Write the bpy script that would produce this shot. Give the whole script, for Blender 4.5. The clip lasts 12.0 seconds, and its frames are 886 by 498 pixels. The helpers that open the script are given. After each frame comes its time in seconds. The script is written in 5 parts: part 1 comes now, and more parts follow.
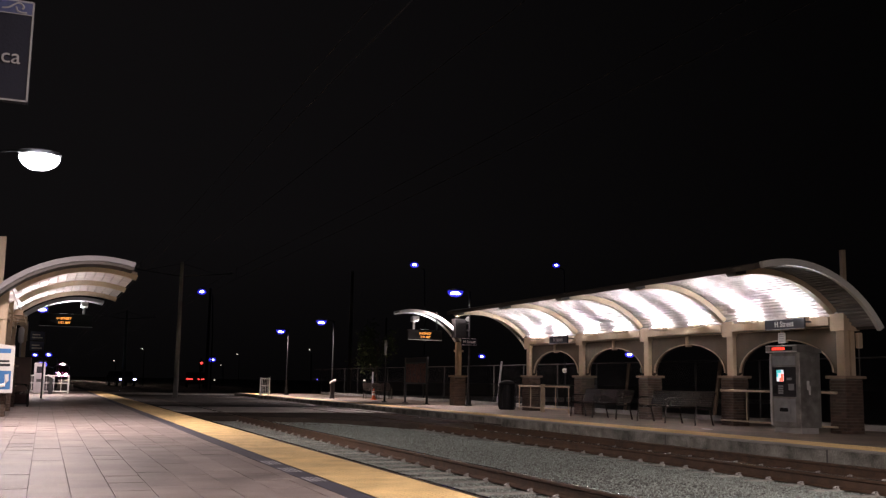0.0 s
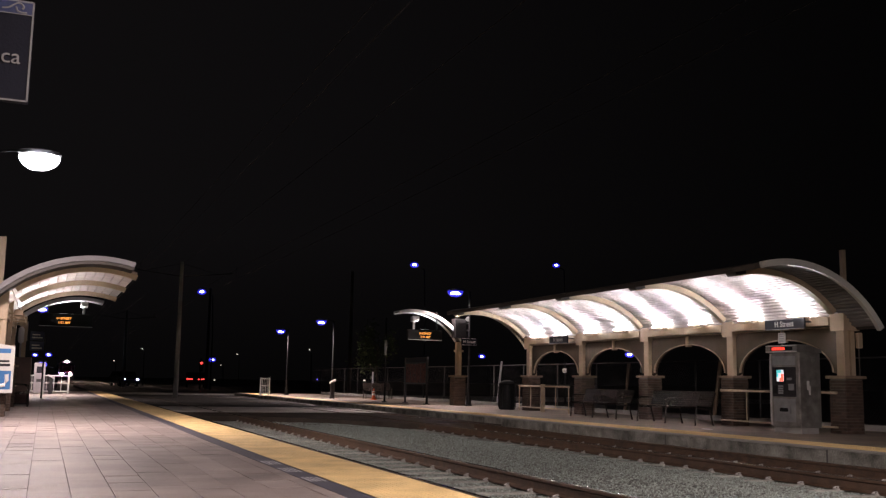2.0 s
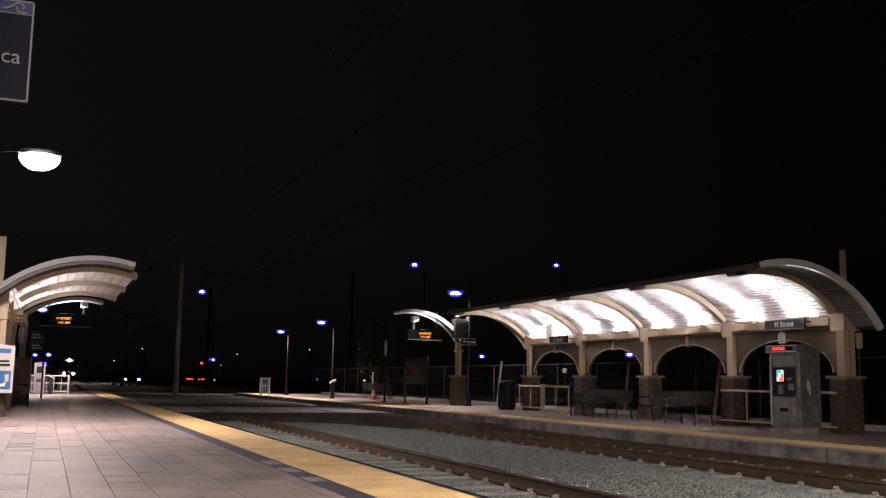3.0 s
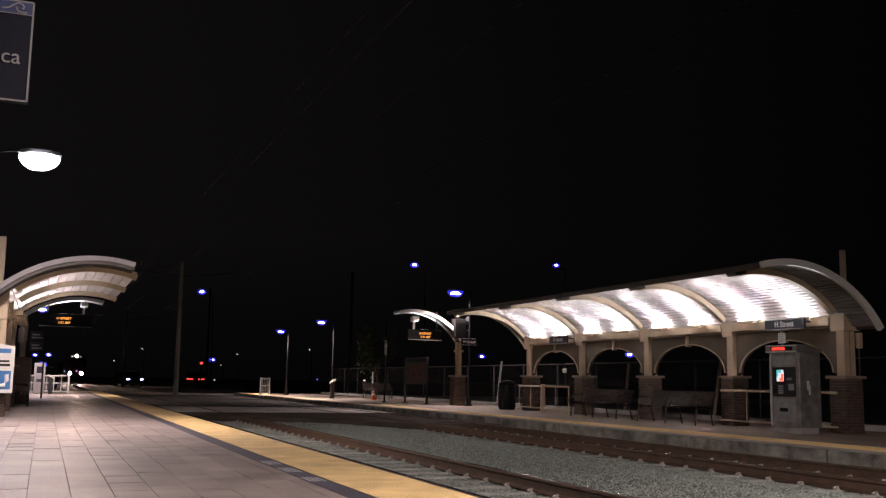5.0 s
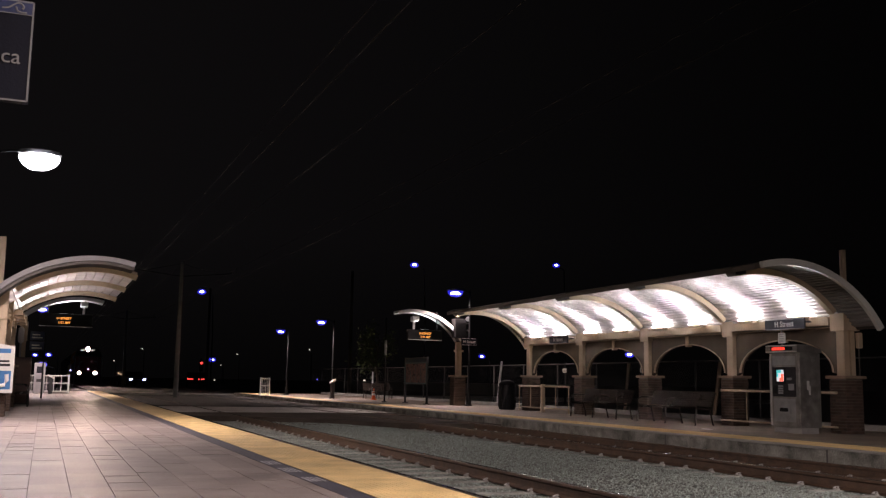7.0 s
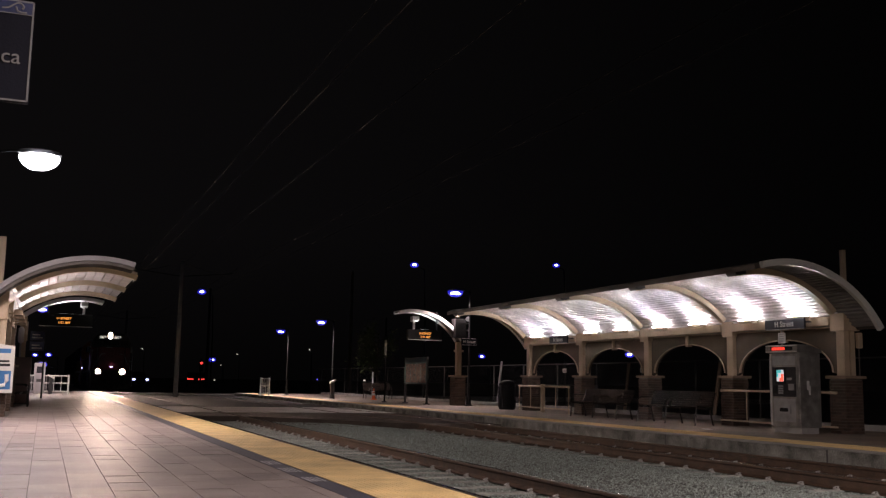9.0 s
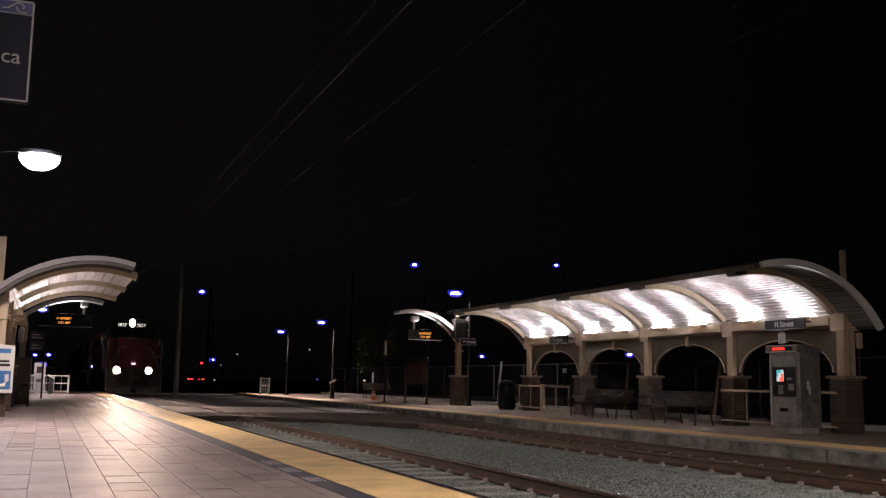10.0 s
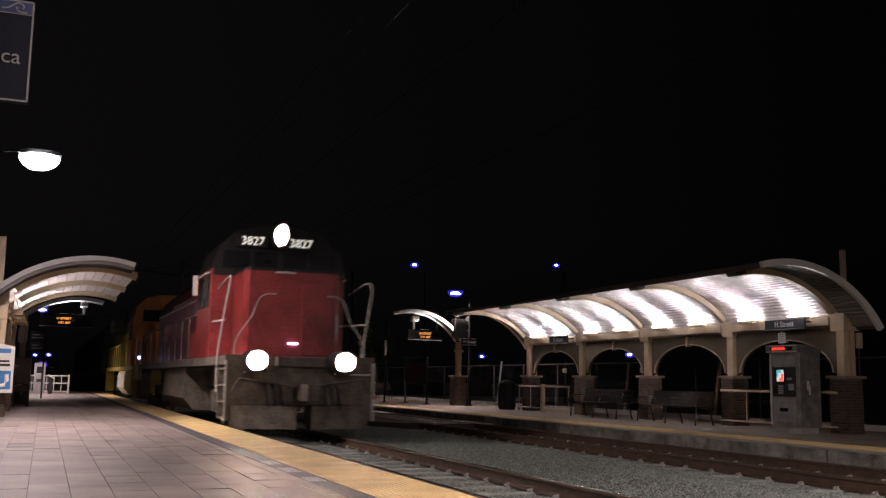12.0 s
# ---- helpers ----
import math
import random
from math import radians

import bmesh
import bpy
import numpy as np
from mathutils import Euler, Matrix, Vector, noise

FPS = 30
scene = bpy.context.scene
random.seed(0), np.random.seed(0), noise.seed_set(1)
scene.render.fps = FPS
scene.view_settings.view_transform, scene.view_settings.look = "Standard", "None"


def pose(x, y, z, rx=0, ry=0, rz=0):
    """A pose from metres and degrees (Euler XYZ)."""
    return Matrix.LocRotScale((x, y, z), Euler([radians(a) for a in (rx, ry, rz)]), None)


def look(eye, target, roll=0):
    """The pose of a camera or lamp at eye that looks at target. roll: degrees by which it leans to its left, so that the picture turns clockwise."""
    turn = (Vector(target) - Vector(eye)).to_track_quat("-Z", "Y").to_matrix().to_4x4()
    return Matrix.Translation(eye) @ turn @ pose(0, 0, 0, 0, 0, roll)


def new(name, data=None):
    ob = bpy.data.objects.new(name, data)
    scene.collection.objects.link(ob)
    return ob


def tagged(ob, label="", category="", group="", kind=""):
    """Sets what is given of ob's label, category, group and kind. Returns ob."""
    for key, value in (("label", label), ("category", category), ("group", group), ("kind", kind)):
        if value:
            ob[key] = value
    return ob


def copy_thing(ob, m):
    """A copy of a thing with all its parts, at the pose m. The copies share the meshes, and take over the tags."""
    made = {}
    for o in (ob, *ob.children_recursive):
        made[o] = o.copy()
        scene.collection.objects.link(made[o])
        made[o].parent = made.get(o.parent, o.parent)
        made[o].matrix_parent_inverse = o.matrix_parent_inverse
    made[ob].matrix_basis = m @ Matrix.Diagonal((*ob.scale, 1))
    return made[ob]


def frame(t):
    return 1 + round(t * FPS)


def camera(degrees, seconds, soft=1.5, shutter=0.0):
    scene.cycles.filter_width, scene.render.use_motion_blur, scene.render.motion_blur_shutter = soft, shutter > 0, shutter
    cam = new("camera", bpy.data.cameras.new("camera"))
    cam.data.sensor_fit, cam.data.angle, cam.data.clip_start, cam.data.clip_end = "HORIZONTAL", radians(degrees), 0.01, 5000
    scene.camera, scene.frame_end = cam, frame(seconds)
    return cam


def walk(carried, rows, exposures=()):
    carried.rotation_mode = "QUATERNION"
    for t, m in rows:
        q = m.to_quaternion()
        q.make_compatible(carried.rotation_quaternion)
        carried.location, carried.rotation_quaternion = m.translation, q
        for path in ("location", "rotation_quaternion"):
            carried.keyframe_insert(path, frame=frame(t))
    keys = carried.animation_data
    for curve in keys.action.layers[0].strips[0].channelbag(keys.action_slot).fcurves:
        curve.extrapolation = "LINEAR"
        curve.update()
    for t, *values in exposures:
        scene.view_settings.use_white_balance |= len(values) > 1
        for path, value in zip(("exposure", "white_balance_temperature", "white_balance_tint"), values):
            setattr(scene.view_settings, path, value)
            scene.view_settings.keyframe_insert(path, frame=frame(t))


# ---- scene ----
cam = camera(48.39, 12.0, soft=1.3, shutter=0.5)
EYE = Vector((0.0, 0.0, 0.969))
yaw, tilt = radians(21.74), radians(7.68)
AIM = EYE + Vector((math.sin(yaw) * math.cos(tilt), math.cos(yaw) * math.cos(tilt), math.sin(tilt)))
CAM = look(EYE, AIM, 1.0)
walk(cam, [(0.0, CAM), (12.0, CAM)], [(0.0, 0.0), (3.0, -0.03), (5.0, -0.12), (7.0, -0.24), (9.0, -0.52), (11.0, -0.52), (12.0, -0.46)])

# ---- plan: x across the tracks, y along them, z = 0 on the platforms ----
RAIL_Z = -0.17          # top of rail
BED_Z = -0.36           # ballast
EDGE_A = 3.46           # edge of the near platform
EDGE_B = 12.08          # edge of the far platform
TRACK_A, TRACK_B = 4.94, 10.60
PLAT_END = 68.0
XING = (34.6, 41.0)     # concrete walkway over the tracks
rnd = random.Random(7)

# ---- world and lamps ----
world = bpy.data.worlds.new("night")
scene.world = world
world.use_nodes = True
wn = world.node_tree.nodes
wn["Background"].inputs[0].default_value = (0.31, 0.27, 0.29, 1)
# the night sky is paler along the tracks, which stands in for lamp glare there
sky_way, sky_dot, sky_map = wn.new("ShaderNodeTexCoord"), wn.new("ShaderNodeVectorMath"), wn.new("ShaderNodeMapRange")
sky_dot.operation = "DOT_PRODUCT"
sky_dot.inputs[1].default_value = (-0.70, 0.71, 0.0)
sky_map.interpolation_type = "SMOOTHSTEP"
for i, v in enumerate((-0.25, 0.85, 0.0024, 0.0150)):
    sky_map.inputs[i + 1].default_value = v
world.node_tree.links.new(sky_way.outputs["Generated"], sky_dot.inputs[0])
world.node_tree.links.new(sky_dot.outputs["Value"], sky_map.inputs[0])
# the lowest part of the sky is dimmed to hide the ground's hard edge
sky_axis, sky_low, sky_mul = wn.new("ShaderNodeSeparateXYZ"), wn.new("ShaderNodeMapRange"), wn.new("ShaderNodeMath")
sky_mul.operation = "MULTIPLY"
for i, v in enumerate((0.0, 0.14, 0.40, 1.0)):
    sky_low.inputs[i + 1].default_value = v
world.node_tree.links.new(sky_way.outputs["Generated"], sky_axis.inputs[0])
world.node_tree.links.new(sky_axis.outputs["Z"], sky_low.inputs[0])
world.node_tree.links.new(sky_map.outputs[0], sky_mul.inputs[0])
world.node_tree.links.new(sky_low.outputs[0], sky_mul.inputs[1])
world.node_tree.links.new(sky_mul.outputs[0], wn["Background"].inputs[1])


def area_lamp(name, m, size, watts, color=(1, 0.795, 0.76), spread=180, size_y=None):
    d = bpy.data.lights.new(name, "AREA")
    d.shape, d.size, d.energy, d.color = ("RECTANGLE" if size_y else "DISK"), size, watts, color
    if size_y:
        d.size_y = size_y
    d.spread = radians(spread)
    ob = new(name, d)
    ob.matrix_world = m
    return ob


# ---- materials ----
def mat(name, color, rough=0.7, metal=0.0, vary=0.25, scale=3.0, fine=60.0, bump=0.15, dirt=None, rand=0.0, spec=0.5, island=False, place=False):
    """A worn surface: broad stains, fine grain, relief and, for repeated pieces, a change from piece to piece."""
    m = bpy.data.materials.new(name)
    m.use_nodes = True
    nt = m.node_tree
    N, L = nt.nodes, nt.links
    b = N["Principled BSDF"]
    tc = N.new("ShaderNodeTexCoord")
    broad, grain = N.new("ShaderNodeTexNoise"), N.new("ShaderNodeTexNoise")
    broad.inputs["Scale"].default_value, grain.inputs["Scale"].default_value = scale, fine
    broad.inputs["Detail"].default_value, grain.inputs["Detail"].default_value = 6, 3
    geo = N.new("ShaderNodeNewGeometry")
    for t in (broad, grain):
        L.new(geo.outputs["Position"] if place else tc.outputs["Object"], t.inputs["Vector"])
    ramp = N.new("ShaderNodeValToRGB")
    dark = dirt if dirt else tuple(c * (1 - vary) for c in color)
    light = tuple(min(1, c * (1 + vary * 0.5)) for c in color)
    ramp.color_ramp.elements[0].position, ramp.color_ramp.elements[1].position = 0.30, 0.68
    ramp.color_ramp.elements[0].color, ramp.color_ramp.elements[1].color = (*dark, 1), (*light, 1)
    L.new(broad.outputs["Fac"], ramp.inputs["Fac"])
    mul = N.new("ShaderNodeMixRGB")
    mul.blend_type = "MULTIPLY"
    mul.inputs[0].default_value = 1.0
    g2 = N.new("ShaderNodeMapRange")
    g2.inputs[1].default_value, g2.inputs[2].default_value = 0.3, 0.7
    g2.inputs[3].default_value, g2.inputs[4].default_value = 1 - vary * 0.6, 1 + vary * 0.3
    L.new(grain.outputs["Fac"], g2.inputs[0])
    L.new(ramp.outputs["Color"], mul.inputs[1])
    L.new(g2.outputs[0], mul.inputs[2])
    last = mul.outputs[0]
    if rand:
        oi = N.new("ShaderNodeNewGeometry" if island else "ShaderNodeObjectInfo")
        mr = N.new("ShaderNodeMapRange")
        mr.inputs[3].default_value, mr.inputs[4].default_value = 1 - rand, 1 + rand
        m2 = N.new("ShaderNodeMixRGB")
        m2.blend_type = "MULTIPLY"
        m2.inputs[0].default_value = 1.0
        L.new(oi.outputs["Random Per Island" if island else "Random"], mr.inputs[0])
        L.new(last, m2.inputs[1])
        L.new(mr.outputs[0], m2.inputs[2])
        last = m2.outputs[0]
    L.new(last, b.inputs["Base Color"])
    rr = N.new("ShaderNodeMapRange")
    rr.inputs[3].default_value, rr.inputs[4].default_value = max(0.03, rough - 0.12), min(1, rough + 0.12)
    L.new(broad.outputs["Fac"], rr.inputs[0])
    L.new(rr.outputs[0], b.inputs["Roughness"])
    b.inputs["Metallic"].default_value = metal
    b.inputs["Specular IOR Level"].default_value = spec
    if bump:
        bp = N.new("ShaderNodeBump")
        bp.inputs["Strength"].default_value, bp.inputs["Distance"].default_value = bump, 0.01
        L.new(grain.outputs["Fac"], bp.inputs["Height"])
        L.new(bp.outputs[0], b.inputs["Normal"])
    return m


def glow(name, color, strength):
    m = bpy.data.materials.new(name)
    m.use_nodes = True
    b = m.node_tree.nodes["Principled BSDF"]
    b.inputs["Base Color"].default_value = (*[c * 0.5 for c in color], 1)
    b.inputs["Emission Color"].default_value = (*color, 1)
    b.inputs["Emission Strength"].default_value = strength
    return m


M_PAVER = mat("paver", (0.30, 0.258, 0.240), 0.56, vary=0.36, scale=1.3, fine=55, bump=0.4, rand=0.12, place=True)
M_PAVER_FAR = mat("paver_far", (0.30, 0.258, 0.240), 0.56, vary=0.34, scale=1.3, fine=55, bump=0.35, rand=0.10, place=True, island=True)
M_PLAT_B = mat("brown_platform_concrete", (0.25, 0.20, 0.16), 0.7, vary=0.35, scale=0.9, fine=50, bump=0.3)
M_JOINT = mat("paving_joint", (0.10, 0.09, 0.09), 0.9)
M_YELLOW = mat("tactile_yellow", (0.80, 0.60, 0.29), 0.62, vary=0.22, scale=2.2, fine=50, dirt=(0.60, 0.44, 0.20), place=True)
M_BLUE = mat("dark_blue_strip", (0.076, 0.076, 0.100), 0.6, vary=0.4, scale=3, place=True)
M_CONC = mat("concrete", (0.36, 0.35, 0.33), 0.85, vary=0.3, scale=1.6, fine=45, bump=0.3)
M_KERB = mat("stained_platform_edge", (0.32, 0.315, 0.28), 0.88, vary=0.55, scale=2.6, fine=35, bump=0.4, dirt=(0.10, 0.10, 0.085), place=True)
M_CROSS = mat("crossing_concrete", (0.58, 0.56, 0.53), 0.95, vary=0.25, scale=0.9, fine=30, bump=0.3)
M_TIE = mat("tie_concrete", (0.42, 0.43, 0.39), 0.85, vary=0.45, scale=5, fine=50, rand=0.2, place=True)
M_CLIP = mat("clip_steel", (0.45, 0.44, 0.42), 0.45, metal=0.3, vary=0.3)
M_BALLAST = mat("ballast_ground", (0.19, 0.205, 0.185), 0.95, vary=0.5, scale=12, fine=45, bump=1.0)
M_STONE = mat("ballast_stone", (0.35, 0.405, 0.37), 0.9, spec=0.2, vary=0.38, scale=25, fine=120, rand=0.3, island=True)
M_ASPHALT = mat("asphalt", (0.055, 0.053, 0.052), 0.95, vary=0.35, scale=0.8, fine=90, bump=0.4, spec=0.06)
M_APRON = mat("worn_apron", (0.085, 0.070, 0.060), 0.95, vary=0.35, scale=1.2, fine=60, bump=0.4, spec=0.06)
M_EARTH = mat("dark_ground", (0.045, 0.042, 0.035), 0.95, vary=0.5, scale=0.3, fine=8)
M_RAILSIDE = mat("rusty_rail", (0.095, 0.056, 0.034), 0.75, vary=0.4, scale=6, fine=60)
M_RAILTOP = mat("polished_rail_head", (0.62, 0.60, 0.58), 0.22, metal=1.0, vary=0.12, scale=5, bump=0.02)
M_STEEL = mat("galvanised_steel", (0.42, 0.43, 0.44), 0.5, metal=0.7, vary=0.25, scale=4)
M_DARKSTEEL = mat("dark_steel", (0.030, 0.030, 0.033), 0.7, metal=0.0, vary=0.3, spec=0.3)
M_BEIGE = mat("beige_painted_steel", (0.50, 0.395, 0.275), 0.55, vary=0.14, scale=2.5, bump=0.04)
M_STUCCO = mat("brown_stucco", (0.090, 0.069, 0.046), 0.9, vary=0.22, scale=3, fine=90, bump=0.5)
M_BRICK = mat("brick", (0.095, 0.064, 0.048), 0.85, vary=0.3, scale=9, fine=90, rand=0.35, place=True)
M_MORTAR = mat("mortar", (0.17, 0.15, 0.13), 0.95)
M_CAP = mat("pier_cap", (0.29, 0.215, 0.155), 0.8, vary=0.2)
M_DECK = mat("white_roof_decking", (0.66, 0.615, 0.60), 0.27, vary=0.10, scale=3, bump=0.02)
M_DECK_MATT = mat("matt_white_roof_panels", (0.62, 0.55, 0.52), 0.75, vary=0.16, scale=4, bump=0.05, spec=0.2)
M_GREYFASCIA = mat("dull_grey_fascia", (0.19, 0.185, 0.195), 0.6, vary=0.2, scale=2)
M_FASCIA = mat("pale_grey_fascia", (0.62, 0.62, 0.58), 0.5, vary=0.12, scale=2)
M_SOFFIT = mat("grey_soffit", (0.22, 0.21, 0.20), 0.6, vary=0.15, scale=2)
M_GUTTER = mat("dark_brown_gutter", (0.05, 0.042, 0.036), 0.6)
M_SIGN = mat("sign_navy", (0.009, 0.010, 0.017), 0.7, vary=0.2, spec=0.15)
M_SIGNGREY = mat("sign_grey_blue", (0.022, 0.024, 0.034), 0.5, vary=0.2, spec=0.3)
M_LETTER = mat("grey_reflective_letters", (0.20, 0.20, 0.20), 0.6, vary=0.12)
M_WHITE = mat("white_paint", (0.78, 0.78, 0.76), 0.5, vary=0.12)
M_BENCH = mat("dark_bench_metal", (0.036, 0.029, 0.026), 0.24, metal=0.0, vary=0.3, spec=0.8)
M_BLACK = mat("black_enamel", (0.010, 0.010, 0.011), 0.75, vary=0.2, spec=0.25)
M_RED = mat("loco_red", (0.30, 0.040, 0.042), 0.34, spec=0.4, vary=0.45, scale=1.4, fine=18)
M_LBLACK = mat("loco_black", (0.012, 0.011, 0.011), 0.5, vary=0.3)
M_GRIME = mat("grimy_underframe", (0.175, 0.152, 0.128), 0.75, vary=0.55, scale=3, fine=25)
M_RAILPIPE = mat("grimy_handrail_paint", (0.16, 0.12, 0.11), 0.6, vary=0.4, scale=4)
M_ORANGE = mat("loco_orange", (0.62, 0.20, 0.03), 0.45, vary=0.3, scale=1.8)
M_GREEN = mat("loco_dark_green", (0.03, 0.05, 0.035), 0.5, vary=0.3)
M_LYELLOW = mat("loco_yellow", (0.44, 0.37, 0.07), 0.5, vary=0.3)
M_CAR = mat("freight_grey_green", (0.05, 0.066, 0.054), 0.6, vary=0.4)
M_LEAF = mat("leaf", (0.08, 0.12, 0.04), 0.6, vary=0.4)
M_BARK = mat("bark", (0.09, 0.07, 0.05), 0.9, vary=0.4)
M_MACHINE = mat("brushed_machine_steel", (0.33, 0.325, 0.305), 0.36, metal=0.5, vary=0.5, scale=4, fine=60)
M_WOOD = mat("weathered_pole_wood", (0.12, 0.10, 0.08), 0.9, vary=0.35)
M_CONE = mat("cone_orange", (0.75, 0.13, 0.03), 0.6)
G_LAMP = glow("lamp_lens", (0.95, 0.93, 1.0), 45)
G_TROUGH = glow("trough_lens", (0.96, 0.94, 1.0), 30)
G_TUBE = glow("uplight_lens", (0.96, 0.94, 1.0), 150)
G_FAR = glow("far_street_lamp_lens", (0.15, 0.12, 1.0), 2.8)
G_HEAD = glow("headlight_lens", (1.0, 0.72, 0.56), 1500)
G_BEAM = glow("headlight_beam_emitter", (1.0, 0.70, 0.56), 270000)
G_STRIP = glow("added_canopy_glow", (1.0, 0.97, 1.0), 0.4)
G_CORE = glow("far_lamp_core", (0.9, 0.9, 1.0), 6)
# blue fringe of glare around far lamps, drawn as a glowing body
G_HALO = glow("far_lamp_blue_halo", (0.04, 0.035, 1.0), 0.75)
G_CAR = glow("car_headlight_lens", (0.55, 0.52, 1.0), 9.0)
G_TINY = glow("distant_lamp_lens", (1.0, 0.85, 0.7), 1.2)
G_SCREEN_PALE = glow("machine_screen_pale", (0.85, 0.9, 0.95), 1.0)
G_RED = glow("red_lamp", (1.0, 0.06, 0.05), 2.5)
G_LED = glow("amber_led", (1.0, 0.36, 0.07), 2.2)
M_POST = mat("dull_fence_pipe", (0.085, 0.085, 0.085), 0.75, metal=0.1, vary=0.3)
M_POLE = mat("matt_black_pole_paint", (0.016, 0.016, 0.017), 0.9, vary=0.25, spec=0.04)
M_MAST = mat("pale_galvanised_mast", (0.33, 0.325, 0.32), 0.7, metal=0.0, vary=0.25)
M_WIRE = mat("weathered_copper_wire", (0.02, 0.018, 0.017), 0.75, spec=0.2, metal=0.0, vary=0.3)
G_TVMRED = glow("red_display", (1.0, 0.05, 0.03), 1.6)
G_SCREEN = glow("machine_screen", (1.0, 0.12, 0.07), 1.6)
G_TEAL = glow("machine_screen_teal", (0.10, 0.62, 0.66), 0.9)
G_NUM = glow("lit_number_white", (1.0, 0.95, 0.85), 1.4)


# ---- mesh helpers ----
def box(bm, x0, x1, y0, y1, z0, z1):
    v = [bm.verts.new(p) for p in ((x0, y0, z0), (x1, y0, z0), (x1, y1, z0), (x0, y1, z0), (x0, y0, z1), (x1, y0, z1), (x1, y1, z1), (x0, y1, z1))]
    for f in ((0, 3, 2, 1), (4, 5, 6, 7), (0, 1, 5, 4), (1, 2, 6, 5), (2, 3, 7, 6), (3, 0, 4, 7)):
        bm.faces.new([v[i] for i in f])


def boxes(*rows, bevel=0.0):
    bm = bmesh.new()
    for r in rows:
        box(bm, *r)
    if bevel:
        bmesh.ops.bevel(bm, geom=bm.edges[:], offset=bevel, segments=2, affect="EDGES", profile=0.6)
    return bm


def prism(outline, axis, a, b, bm=None):
    """A closed outline of 2D points pushed from a to b along x, y or z."""
    bm = bm or bmesh.new()
    put = {"x": lambda u, v, w: (w, u, v), "y": lambda u, v, w: (u, w, v), "z": lambda u, v, w: (u, v, w)}[axis]
    lo = [bm.verts.new(put(u, v, a)) for u, v in outline]
    hi = [bm.verts.new(put(u, v, b)) for u, v in outline]
    n = len(outline)
    bm.faces.new(lo)
    bm.faces.new(hi[::-1])
    for i in range(n):
        bm.faces.new((lo[i], hi[i], hi[(i + 1) % n], lo[(i + 1) % n]))
    bmesh.ops.recalc_face_normals(bm, faces=bm.faces[:])
    return bm


def tube(points, radius, bm=None, sides=8, radius_end=None):
    """A round bar along a line of points."""
    bm = bm or bmesh.new()
    pts = [Vector(p) for p in points]
    rings = []
    for i, p in enumerate(pts):
        d = (pts[min(i + 1, len(pts) - 1)] - pts[max(i - 1, 0)]).normalized()
        a = d.cross(Vector((0.31, 0.17, 0.93))).normalized()
        b = d.cross(a)
        r = radius if radius_end is None else radius + (radius_end - radius) * i / (len(pts) - 1)
        rings.append([bm.verts.new(p + r * (math.cos(k * math.tau / sides) * a + math.sin(k * math.tau / sides) * b)) for k in range(sides)])
    for r0, r1 in zip(rings, rings[1:]):
        for k in range(sides):
            bm.faces.new((r0[k], r0[(k + 1) % sides], r1[(k + 1) % sides], r1[k]))
    bm.faces.new(rings[0][::-1])
    bm.faces.new(rings[-1])
    return bm


def bent(points, n=6):
    """The same line of points with its corners rounded."""
    p = [Vector(q) for q in points]
    p = [2 * p[0] - p[1]] + p + [2 * p[-1] - p[-2]]
    out = []
    for a, b, c, d in zip(p, p[1:], p[2:], p[3:]):
        for i in range(n):
            u = i / n
            out.append(0.5 * (2 * b + (c - a) * u + (2 * a - 5 * b + 4 * c - d) * u * u + (3 * b - a - 3 * c + d) * u ** 3))
    return out + [p[-2]]


def lathe(profile, bm=None, sides=16, m=None):
    """A turned body from (radius, height) pairs."""
    bm = bm or bmesh.new()
    m = m or Matrix()
    rings = [[bm.verts.new(m @ Vector((r * math.cos(k * math.tau / sides), r * math.sin(k * math.tau / sides), z))) for k in range(sides)] for r, z in profile]
    for r0, r1 in zip(rings, rings[1:]):
        for k in range(sides):
            bm.faces.new((r0[k], r0[(k + 1) % sides], r1[(k + 1) % sides], r1[k]))
    bm.faces.new(rings[0][::-1])
    bm.faces.new(rings[-1])
    return bm


def mesh_of(name, bm, material, smooth=False):
    me = bpy.data.meshes.new(name)
    bmesh.ops.recalc_face_normals(bm, faces=bm.faces[:])
    if smooth:
        for f in bm.faces:
            f.smooth = True
    bm.to_mesh(me)
    bm.free()
    me.materials.append(material)
    return me


def part(name, bm, material, parent=None, label="", smooth=False):
    ob = new(name, mesh_of(name, bm, material, smooth))
    if parent:
        ob.parent = parent
    if label:
        ob["label"] = label
    return ob


def thing(name, label, category, m=None, group="", kind=""):
    ob = new(name)
    ob.empty_display_size = 0.2
    if m is not None:
        ob.matrix_world = m
    return tagged(ob, label, category, group, kind)


def piece(name, me, parent, m):
    ob = new(name, me)
    ob.parent = parent
    ob.matrix_basis = m
    return ob


def words(text, size, material, parent, m, name="lettering", depth=0.004):
    cu = bpy.data.curves.new(name, "FONT")
    cu.body, cu.size, cu.extrude, cu.align_x, cu.align_y = text, size, depth, "CENTER", "CENTER"
    tmp = bpy.data.objects.new("tmp", cu)
    me = bpy.data.meshes.new_from_object(tmp)
    bpy.data.objects.remove(tmp)
    me.materials.clear()
    me.materials.append(material)
    ob = new(name, me)
    ob.parent = parent
    ob.matrix_basis = m
    return ob


FACE_NEAR = pose(0, 0, 0, 90, 0, 0)          # writing that faces -y
FACE_WEST = pose(0, 0, 0, 90, 0, -90)        # writing that faces -x

# ---- ground and platforms ----
def slab(name, x0, x1, y0, y1, z0, z1, material, label, category="ground", kind="structure"):
    return tagged(part(name, boxes((x0, x1, y0, y1, z0, z1)), material), label, category, kind=kind)


